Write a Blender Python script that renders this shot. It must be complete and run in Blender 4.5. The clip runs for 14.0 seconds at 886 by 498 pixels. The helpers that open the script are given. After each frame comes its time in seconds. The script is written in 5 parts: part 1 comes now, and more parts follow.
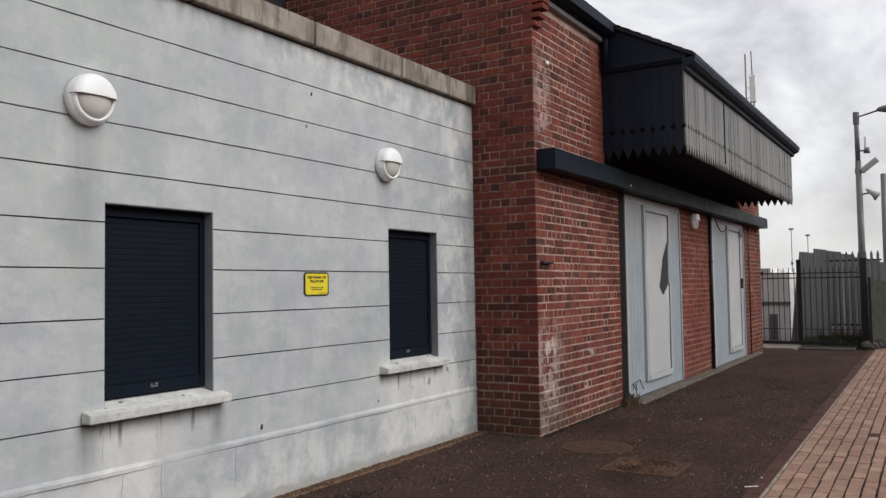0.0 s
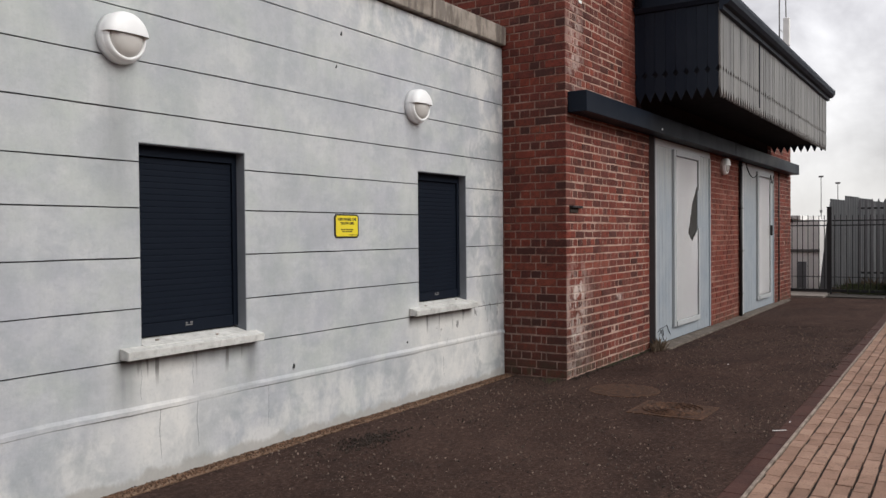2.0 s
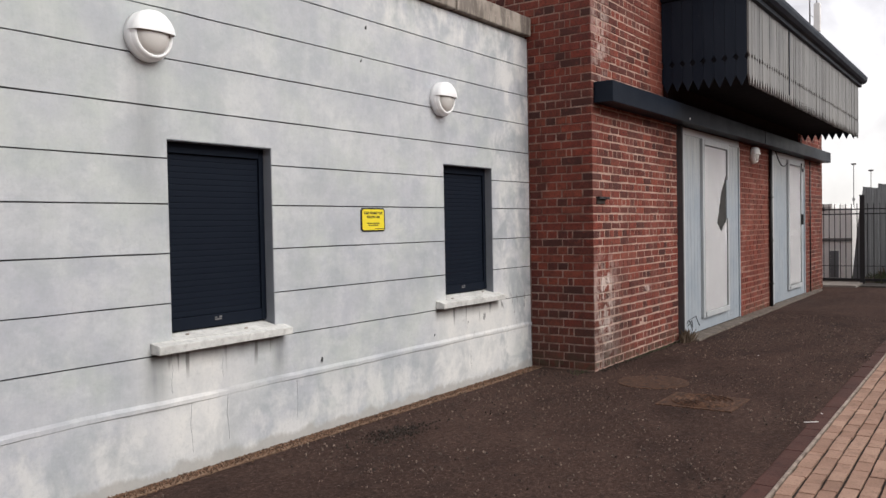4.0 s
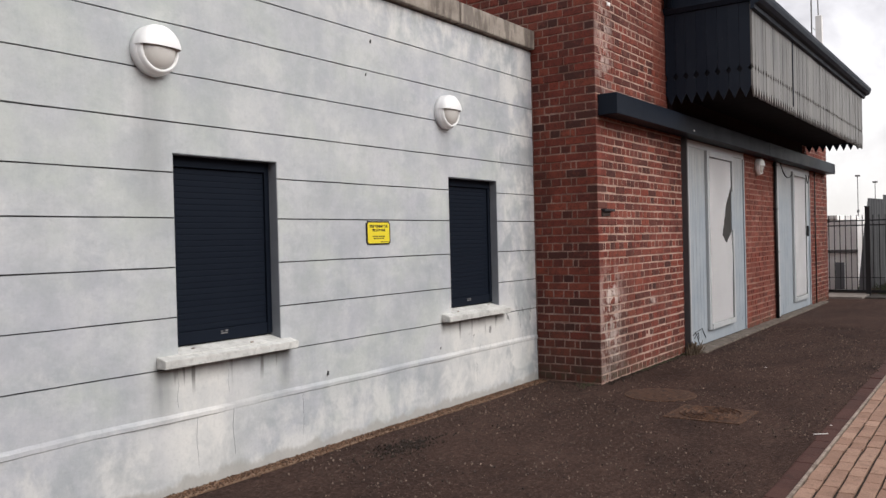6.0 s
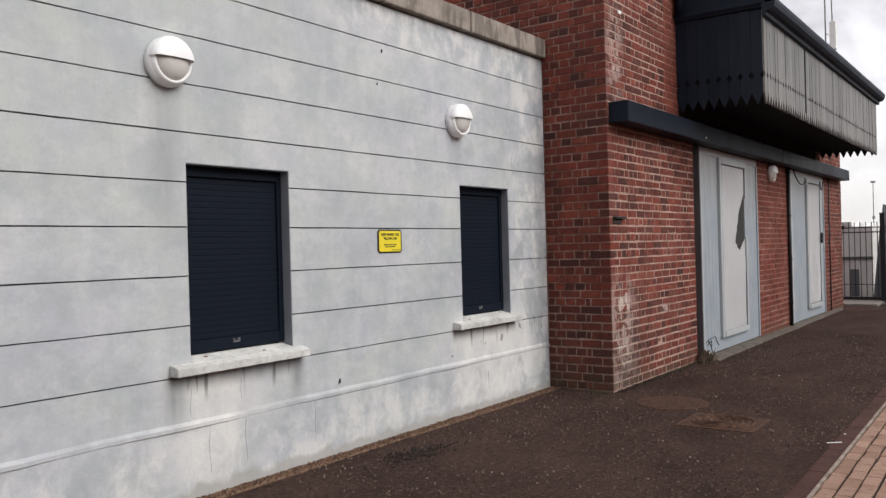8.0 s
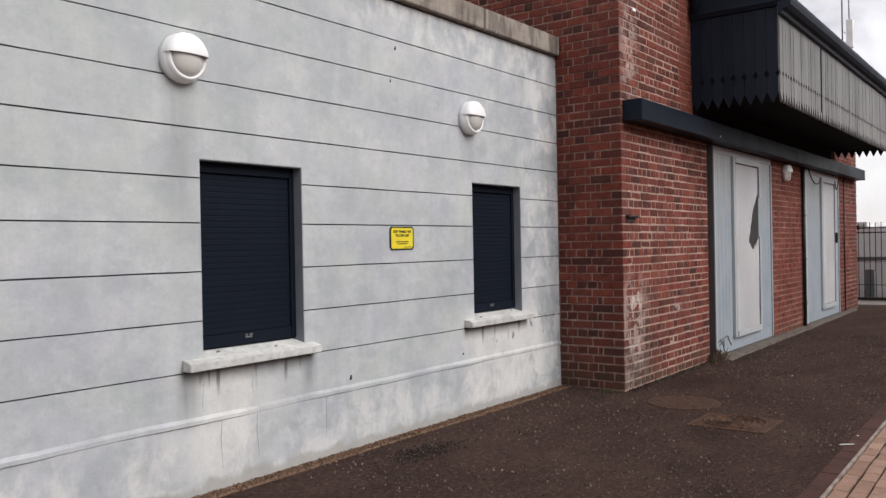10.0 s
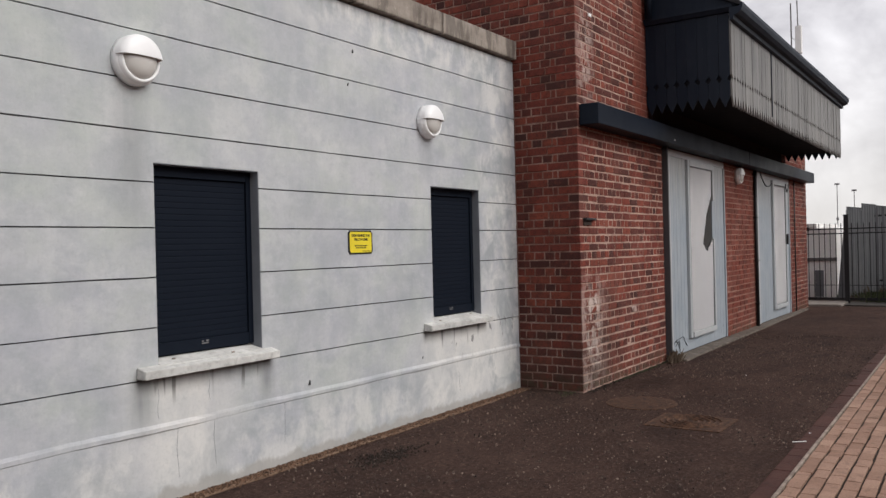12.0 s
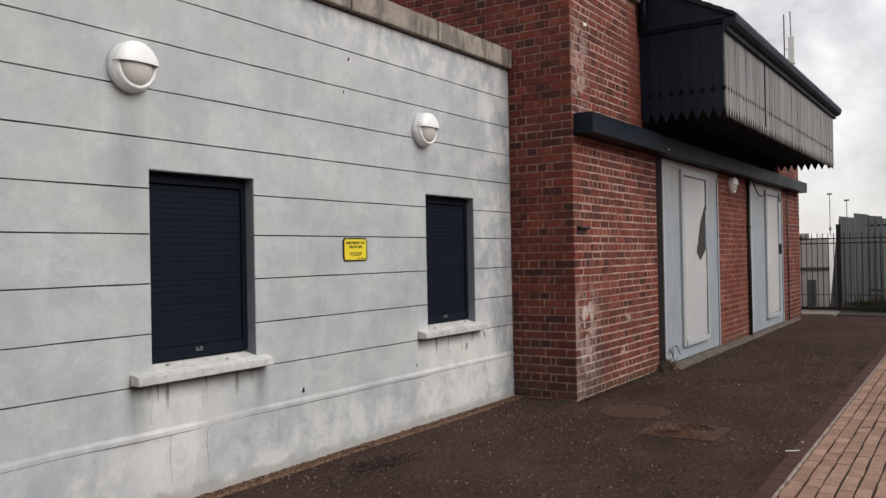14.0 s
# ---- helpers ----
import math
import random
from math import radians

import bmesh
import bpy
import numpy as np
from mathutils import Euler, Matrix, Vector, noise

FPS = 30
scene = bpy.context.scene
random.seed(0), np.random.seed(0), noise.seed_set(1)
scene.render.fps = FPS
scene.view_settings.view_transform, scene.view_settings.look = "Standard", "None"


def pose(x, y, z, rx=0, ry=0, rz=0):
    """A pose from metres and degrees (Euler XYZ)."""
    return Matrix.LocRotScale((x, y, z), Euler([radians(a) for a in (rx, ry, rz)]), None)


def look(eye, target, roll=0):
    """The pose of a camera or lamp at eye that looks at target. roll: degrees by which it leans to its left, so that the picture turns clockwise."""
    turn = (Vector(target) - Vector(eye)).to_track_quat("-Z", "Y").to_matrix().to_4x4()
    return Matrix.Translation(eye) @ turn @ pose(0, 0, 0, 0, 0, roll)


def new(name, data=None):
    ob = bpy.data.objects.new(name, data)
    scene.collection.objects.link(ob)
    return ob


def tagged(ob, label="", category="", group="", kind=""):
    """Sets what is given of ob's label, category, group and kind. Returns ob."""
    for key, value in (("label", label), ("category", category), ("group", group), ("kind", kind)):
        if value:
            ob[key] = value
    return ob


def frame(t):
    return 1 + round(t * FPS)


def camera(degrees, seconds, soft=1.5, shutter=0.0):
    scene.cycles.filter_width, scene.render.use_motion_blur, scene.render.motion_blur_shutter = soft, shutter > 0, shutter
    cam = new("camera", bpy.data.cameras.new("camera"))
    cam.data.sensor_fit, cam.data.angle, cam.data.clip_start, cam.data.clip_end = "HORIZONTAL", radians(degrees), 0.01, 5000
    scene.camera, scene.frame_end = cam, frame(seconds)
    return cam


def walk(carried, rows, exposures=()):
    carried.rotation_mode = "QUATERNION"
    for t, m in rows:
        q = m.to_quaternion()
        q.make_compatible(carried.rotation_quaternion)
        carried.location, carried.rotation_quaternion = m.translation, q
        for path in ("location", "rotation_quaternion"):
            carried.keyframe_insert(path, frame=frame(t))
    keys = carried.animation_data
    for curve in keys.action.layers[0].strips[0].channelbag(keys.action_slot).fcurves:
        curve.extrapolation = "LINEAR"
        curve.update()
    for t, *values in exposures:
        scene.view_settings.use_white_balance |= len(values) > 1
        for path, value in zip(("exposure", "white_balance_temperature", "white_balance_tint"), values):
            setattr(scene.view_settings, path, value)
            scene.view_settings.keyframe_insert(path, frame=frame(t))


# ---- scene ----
cam = camera(56.1, 14.0, soft=1.45)
PATH = [
    (0, (0.004, -4.322, 1.537), (1.715, -3.29, 1.629), -0.9),
    (0.5, (-0.021, -4.364, 1.522), (1.672, -3.301, 1.577), -0.9),
    (1, (-0.016, -4.303, 1.521), (1.679, -3.241, 1.534), -0.3),
    (1.5, (-0.022, -4.28, 1.514), (1.665, -3.207, 1.496), -0.4),
    (2, (-0.013, -4.269, 1.511), (1.669, -3.187, 1.474), -0.5),
    (2.5, (-0.017, -4.257, 1.509), (1.652, -3.156, 1.464), -0.9),
    (3, (-0.017, -4.28, 1.515), (1.634, -3.153, 1.459), -1.0),
    (5.5, (-0.005, -4.26, 1.508), (1.637, -3.12, 1.469), -1.3),
    (6, (-0.011, -4.257, 1.503), (1.63, -3.114, 1.483), -1.4),
    (6.5, (-0.02, -4.279, 1.513), (1.612, -3.124, 1.502), -1.2),
    (7, (-0.011, -4.276, 1.525), (1.626, -3.127, 1.517), -1.4),
    (7.5, (-0.016, -4.271, 1.516), (1.623, -3.124, 1.513), -1.5),
    (8, (-0.021, -4.28, 1.511), (1.603, -3.112, 1.509), -1.5),
    (8.5, (-0.018, -4.279, 1.514), (1.589, -3.089, 1.51), -1.4),
    (11, (-0.024, -4.283, 1.519), (1.593, -3.107, 1.506), -0.5),
    (11.5, (-0.02, -4.279, 1.522), (1.632, -3.152, 1.513), -1.0),
    (12, (-0.017, -4.279, 1.518), (1.647, -3.168, 1.515), -1.4),
    (12.5, (-0.015, -4.284, 1.523), (1.652, -3.179, 1.522), -1.4),
    (13, (-0.015, -4.283, 1.52), (1.654, -3.181, 1.525), -1.4),
    (13.5, (-0.019, -4.289, 1.514), (1.651, -3.188, 1.525), -1.4),
    (14, (-0.028, -4.278, 1.519), (1.644, -3.18, 1.534), -1.1),
]
# seconds, stops, kelvin, tint
EXPOSURE = [(0.0, 0.46, 6350, 8), (1.0, 0.45, 6350, 8.5), (2.0, 0.56, 6420, 9), (2.5, 0.84, 6450, 9), (3.0, 0.83, 6450, 9.5),
            (5.5, 0.77, 6450, 10), (6.5, 0.74, 6430, 10), (7.0, 0.71, 6420, 10), (8.5, 0.70, 6400, 10), (11.0, 0.69, 6350, 11),
            (11.5, 0.69, 6400, 11), (12.0, 0.51, 6450, 10.5), (12.5, 0.43, 6450, 10.5), (13.5, 0.54, 6480, 9.5), (14.0, 0.53, 6500, 9)]
walk(cam, [(t, look(eye, target, roll)) for t, eye, target, roll in PATH], EXPOSURE)

# ---- light ----
world = bpy.data.worlds.new("overcast_sky")
scene.world = world
world.use_nodes = True
wn, wl = world.node_tree.nodes, world.node_tree.links
wn.clear()
w_out = wn.new("ShaderNodeOutputWorld")
w_bg = wn.new("ShaderNodeBackground")
w_sky = wn.new("ShaderNodeTexSky")
w_sky.sky_type = "NISHITA"
w_sky.sun_disc = False
SUN_ELEVATION, SUN_AZIMUTH = 37.0, 172.0
w_sky.sun_elevation, w_sky.sun_rotation = radians(SUN_ELEVATION), radians(SUN_AZIMUTH)
w_tc = wn.new("ShaderNodeTexCoord")
w_map = wn.new("ShaderNodeMapping")
w_map.inputs["Scale"].default_value = (1.0, 1.0, 1.5)
w_map.inputs["Location"].default_value = (1.15, 0.6, 0.85)
w_noise = wn.new("ShaderNodeTexNoise")
w_noise.inputs["Scale"].default_value = 5.2
w_noise.inputs["Detail"].default_value = 10.0
w_noise.inputs["Roughness"].default_value = 0.54
w_noise.inputs["Distortion"].default_value = 0.5
w_ramp = wn.new("ShaderNodeValToRGB")
w_ramp.color_ramp.elements[0].position = 0.32
w_ramp.color_ramp.elements[0].color = (0.36, 0.345, 0.37, 1)
w_ramp.color_ramp.elements[1].position = 0.72
w_ramp.color_ramp.elements[1].color = (1.06, 1.04, 1.055, 1)
w_sep = wn.new("ShaderNodeSeparateXYZ")
w_low = wn.new("ShaderNodeMapRange")
w_low.inputs["From Min"].default_value, w_low.inputs["From Max"].default_value = 0.02, 0.22
w_low.inputs["To Min"].default_value, w_low.inputs["To Max"].default_value = 0.72, 0.0
w_bright = wn.new("ShaderNodeMix")
w_bright.data_type = "RGBA"
w_bright.inputs[7].default_value = (0.76, 0.735, 0.705, 1)
w_scale = wn.new("ShaderNodeMix")
w_scale.data_type = "RGBA"
w_scale.blend_type = "MIX"
w_scale.inputs[0].default_value = 0.94
w_skydim = wn.new("ShaderNodeVectorMath")
w_skydim.operation = "SCALE"
w_skydim.inputs["Scale"].default_value = 0.1
wl.new(w_tc.outputs["Generated"], w_map.inputs["Vector"])
wl.new(w_map.outputs["Vector"], w_noise.inputs["Vector"])
wl.new(w_noise.outputs["Fac"], w_ramp.inputs["Fac"])
wl.new(w_tc.outputs["Generated"], w_sep.inputs["Vector"])
wl.new(w_sep.outputs["Z"], w_low.inputs["Value"])
wl.new(w_low.outputs["Result"], w_bright.inputs[0])
wl.new(w_ramp.outputs["Color"], w_bright.inputs[6])
wl.new(w_sky.outputs["Color"], w_skydim.inputs[0])
wl.new(w_skydim.outputs["Vector"], w_scale.inputs[6])
wl.new(w_bright.outputs[2], w_scale.inputs[7])
wl.new(w_scale.outputs[2], w_bg.inputs["Color"])
w_bg.inputs["Strength"].default_value = 0.82
wl.new(w_bg.outputs["Background"], w_out.inputs["Surface"])

sun_data = bpy.data.lights.new("sun", "SUN")
sun_data.energy, sun_data.angle, sun_data.color = 1.5, radians(40), (1.0, 0.97, 0.93)
sun = new("sun", sun_data)
az, el = radians(SUN_AZIMUTH), radians(SUN_ELEVATION)
sun_dir = Vector((math.sin(az) * math.cos(el), math.cos(az) * math.cos(el), math.sin(el)))
sun.matrix_world = look(sun_dir * 30, (0, 0, 0))


# ---- materials ----
class Nodes:
    """Short writing of a node material."""

    def __init__(self, name):
        self.mat = bpy.data.materials.new(name)
        self.mat.use_nodes = True
        self.t = self.mat.node_tree
        self.b = self.t.nodes["Principled BSDF"]
        self.pos = self.t.nodes.new("ShaderNodeNewGeometry")

    def put(self, socket, value):
        if isinstance(value, bpy.types.NodeSocket):
            self.t.links.new(value, socket)
        elif isinstance(value, tuple) and len(value) == 3 and socket.type == "RGBA":
            socket.default_value = (*value, 1)
        else:
            socket.default_value = value

    def noise(self, scale, detail=4.0, rough=0.55, stretch=(1, 1, 1), shift=(0, 0, 0), distort=0.0):
        mp = self.t.nodes.new("ShaderNodeMapping")
        mp.inputs["Scale"].default_value = stretch
        mp.inputs["Location"].default_value = shift
        self.t.links.new(self.pos.outputs["Position"], mp.inputs["Vector"])
        n = self.t.nodes.new("ShaderNodeTexNoise")
        n.inputs["Scale"].default_value, n.inputs["Detail"].default_value = scale, detail
        n.inputs["Roughness"].default_value, n.inputs["Distortion"].default_value = rough, distort
        self.t.links.new(mp.outputs["Vector"], n.inputs["Vector"])
        return n.outputs["Fac"]

    def voronoi(self, scale, feature="F1"):
        n = self.t.nodes.new("ShaderNodeTexVoronoi")
        n.feature = feature
        n.inputs["Scale"].default_value = scale
        self.t.links.new(self.pos.outputs["Position"], n.inputs["Vector"])
        return n

    def ramp(self, fac, *stops):
        r = self.t.nodes.new("ShaderNodeValToRGB")
        e = r.color_ramp.elements
        while len(e) < len(stops):
            e.new(0.5)
        for k, (p, c) in enumerate(stops):
            e[k].position = p
            e[k].color = (c, c, c, 1) if isinstance(c, (int, float)) else (*c, 1)
        self.put(r.inputs["Fac"], fac)
        return r.outputs["Color"]

    def mix(self, fac, a, b, how="MIX"):
        m = self.t.nodes.new("ShaderNodeMix")
        m.data_type, m.blend_type = "RGBA", how
        self.put(m.inputs[0], fac), self.put(m.inputs[6], a), self.put(m.inputs[7], b)
        return m.outputs[2]

    def math(self, op, a, b=0.0, c=0.0):
        m = self.t.nodes.new("ShaderNodeMath")
        m.operation = op
        self.put(m.inputs[0], a), self.put(m.inputs[1], b), self.put(m.inputs[2], c)
        return m.outputs[0]

    def axes(self):
        s = self.t.nodes.new("ShaderNodeSeparateXYZ")
        self.t.links.new(self.pos.outputs["Position"], s.inputs[0])
        return s.outputs

    def band(self, value, lo, hi, soft):
        """1 between lo and hi, fading over soft."""
        a = self.t.nodes.new("ShaderNodeMapRange")
        b = self.t.nodes.new("ShaderNodeMapRange")
        a.inputs["From Min"].default_value, a.inputs["From Max"].default_value = lo - soft, lo + soft
        b.inputs["From Min"].default_value, b.inputs["From Max"].default_value = hi + soft, hi - soft
        self.put(a.inputs["Value"], value), self.put(b.inputs["Value"], value)
        return self.math("MULTIPLY", a.outputs[0], b.outputs[0])

    def bump(self, height, strength=0.3, distance=0.005):
        n = self.t.nodes.new("ShaderNodeBump")
        n.inputs["Strength"].default_value, n.inputs["Distance"].default_value = strength, distance
        self.put(n.inputs["Height"], height)
        self.t.links.new(n.outputs["Normal"], self.b.inputs["Normal"])

    def done(self, color, rough=0.8, metal=0.0, spec=0.5):
        self.put(self.b.inputs["Base Color"], color)
        self.put(self.b.inputs["Roughness"], rough)
        self.put(self.b.inputs["Metallic"], metal)
        self.put(self.b.inputs["Specular IOR Level"], spec)
        return self.mat


def painted_render():
    """Pale grey masonry paint, cloudy, with whiter patched areas low down and dark streaks below fittings."""
    n = Nodes("pale_grey_masonry_paint")
    ax = n.axes()
    big = n.noise(1.1, 5, 0.6, (1, 1, 1.5))
    mid = n.noise(4.2, 7, 0.62, (1, 1, 0.8), (3, 1, 2), 0.1)
    fine = n.noise(42, 5, 0.7)
    col = n.ramp(big, (0.3, (0.383, 0.405, 0.426)), (0.52, (0.470, 0.487, 0.505)), (0.72, (0.531, 0.539, 0.548)))
    brush = n.noise(7.0, 8, 0.74, (0.7, 1, 1.0), (5, 2, 9), 0.15)
    col = n.mix(n.math("MULTIPLY", n.ramp(brush, (0.38, 1.0), (0.52, 0.0)), 0.36), col, (0.331, 0.352, 0.378))
    col = n.mix(n.math("MULTIPLY", n.ramp(brush, (0.52, 0.0), (0.66, 1.0)), 0.42), col, (0.618, 0.626, 0.631))
    hue = n.noise(2.6, 4, 0.6, (1, 1, 1), (1, 9, 4))
    col = n.mix(n.math("MULTIPLY", n.ramp(hue, (0.50, 0.0), (0.66, 1.0)), 0.55), col, (0.49, 0.525, 0.485))
    col = n.mix(n.math("MULTIPLY", n.ramp(hue, (0.36, 1.0), (0.48, 0.0)), 0.45), col, (0.45, 0.455, 0.50))
    # greenish bloom towards the near end, faint vertical brush streaks all over
    col = n.mix(n.math("MULTIPLY", n.math("MULTIPLY", n.band(ax["X"], -8.0, 4.4, 1.2), n.band(ax["Z"], 1.9, 3.6, 0.5)), n.math("MULTIPLY_ADD", hue, 0.5, 0.05)), col, (0.475, 0.512, 0.475))
    veil = n.noise(5.0, 5, 0.62, (1.6, 1, 0.22), (2, 0, 7))
    col = n.mix(n.math("MULTIPLY", n.ramp(veil, (0.40, 1.0), (0.50, 0.0)), 0.15), col, (0.345, 0.365, 0.385))
    col = n.mix(n.math("MULTIPLY", n.ramp(veil, (0.54, 0.0), (0.64, 1.0)), 0.14), col, (0.60, 0.61, 0.60))
    cloud = n.noise(1.9, 10, 0.74, (1, 1, 1.15), (4, 4, 1))
    col = n.mix(n.math("MULTIPLY", n.ramp(cloud, (0.36, 1.0), (0.49, 0.0)), 0.42), col, (0.335, 0.358, 0.372))
    col = n.mix(n.math("MULTIPLY", n.ramp(cloud, (0.53, 0.0), (0.64, 1.0)), 0.45), col, (0.63, 0.633, 0.62))
    white = n.ramp(mid, (0.44, 0.0), (0.58, 1.0))
    # whiter primer patches: under each window, along the foot, under the coping
    under1 = n.math("MULTIPLY", n.band(ax["X"], 3.05, 3.75, 0.22), n.band(ax["Z"], 0.05, 0.80, 0.10))
    under2 = n.math("MULTIPLY", n.band(ax["X"], 6.05, 7.5, 0.20), n.band(ax["Z"], 0.02, 0.88, 0.10))
    top = n.math("MULTIPLY", n.band(ax["X"], 4.6, 8.5, 0.5), n.band(ax["Z"], 3.15, 3.6, 0.12))
    foot = n.band(ax["Z"], -0.2, 0.42, 0.10)
    patch = n.math("MAXIMUM", under1, under2)
    patch_f = n.math("MULTIPLY", patch, n.math("MULTIPLY_ADD", white, 0.35, 0.65))
    rest = n.math("MULTIPLY", n.math("MAXIMUM", n.math("MULTIPLY", foot, 0.65), n.math("MAXIMUM", n.math("MULTIPLY", top, 0.8), n.math("MULTIPLY", n.band(ax["X"], 7.1, 8.0, 0.2), 0.7))), white)
    fac = n.math("MAXIMUM", patch_f, rest)
    fac = n.math("MAXIMUM", fac, n.math("MULTIPLY", white, 0.10))
    col = n.mix(fac, col, (0.696, 0.687, 0.661))
    # darker blotches where the damp shows through
    damp = n.math("MULTIPLY", n.ramp(n.noise(3.6, 5, 0.6, (1, 1, 0.8), (7, 2, 5), 0.6), (0.49, 0.0), (0.62, 1.0)),
                  n.math("MAXIMUM", n.math("MULTIPLY", foot, 0.7), n.math("MULTIPLY", n.band(ax["X"], 7.0, 8.0, 0.2), 1.2)))
    col = n.mix(n.math("MULTIPLY", damp, 0.6), col, (0.313, 0.339, 0.357))
    # soft dark streaks below the lamps, run-off stains below the sill ends
    streak = n.noise(9, 3, 0.5, (2.2, 1, 0.25), (1, 0, 0))
    runs = n.math("MULTIPLY", n.band(ax["X"], 3.02, 3.13, 0.10), n.band(ax["Z"], 1.75, 2.55, 0.32))
    runs2 = n.math("MULTIPLY", n.band(ax["X"], 6.11, 6.20, 0.10), n.band(ax["Z"], 2.3, 2.55, 0.20))
    runs3 = n.math("MULTIPLY", n.math("MAXIMUM", n.band(ax["X"], 3.04, 3.17, 0.06), n.band(ax["X"], 4.08, 4.18, 0.05)),
                   n.band(ax["Z"], 0.50, 0.76, 0.12))
    runs = n.math("MAXIMUM", runs, n.math("MAXIMUM", runs2, runs3))
    col = n.mix(n.math("MULTIPLY", runs, n.math("MULTIPLY_ADD", streak, 0.7, 0.34)), col, (0.217, 0.226, 0.235))
    # thin runs and drips under the sills
    drip = n.math("MULTIPLY", n.ramp(n.noise(16, 2, 0.4, (1, 1, 0.10), (4, 0, 0)), (0.575, 0.0), (0.64, 1.0)),
                  n.math("MULTIPLY", n.band(ax["Z"], 0.64, 0.80, 0.06),
                         n.math("MAXIMUM", n.band(ax["X"], 3.2, 4.1, 0.03), n.band(ax["X"], 6.25, 7.05, 0.03))))
    col = n.mix(n.math("MULTIPLY", drip, 0.85), col, (0.13, 0.125, 0.115))
    # bare flakes under the second sill and along the far end
    flake = n.ramp(n.noise(11, 4, 0.6, (1, 1, 0.55), (9, 0, 3)), (0.60, 0.0), (0.625, 1.0))
    flake = n.math("MULTIPLY", flake, n.math("MULTIPLY", n.band(ax["X"], 6.45, 7.75, 0.12), n.band(ax["Z"], 0.50, 0.80, 0.06)))
    col = n.mix(n.math("MULTIPLY", flake, 0.8), col, (0.17, 0.17, 0.165))
    # grime held in the angle under the sills; stain mixed with painted shade below the coping
    ledge = n.math("MULTIPLY", n.band(ax["Z"], 0.700, 0.80, 0.05), n.math("MAXIMUM", n.band(ax["X"], 3.07, 4.18, 0.02), n.band(ax["X"], 6.05, 7.14, 0.02)))
    col = n.mix(n.math("MULTIPLY", ledge, n.math("MULTIPLY_ADD", veil, 1.2, -0.05)), col, (0.12, 0.117, 0.11))
    drop = n.math("MULTIPLY", n.band(ax["Z"], 3.40, 3.6, 0.07), n.ramp(n.noise(6, 5, 0.65, (1.4, 1, 0.3), (0, 0, 5)), (0.46, 0.0), (0.60, 0.55)))
    col = n.mix(drop, col, (0.22, 0.225, 0.22))
    # splash dirt along the foot, its edge uneven
    splash = n.ramp(n.math("MULTIPLY_ADD", n.noise(5.5, 6, 0.65, (1, 1, 0.6), (1, 4, 2)), 0.22, n.math("MULTIPLY", ax["Z"], -1.0)), (0.025, 0.0), (0.06, 0.75))
    col = n.mix(splash, col, (0.36, 0.345, 0.32))
    col = n.mix(n.math("MULTIPLY", n.ramp(fine, (0.35, 1.0), (0.5, 0.0)), 0.16), col, (0.287, 0.296, 0.296))
    n.bump(n.math("ADD", n.math("MULTIPLY", fine, 0.6), mid), 0.35, 0.004)
    return n.done(col, n.math("MULTIPLY_ADD", fine, 0.25, 0.55), spec=0.35)


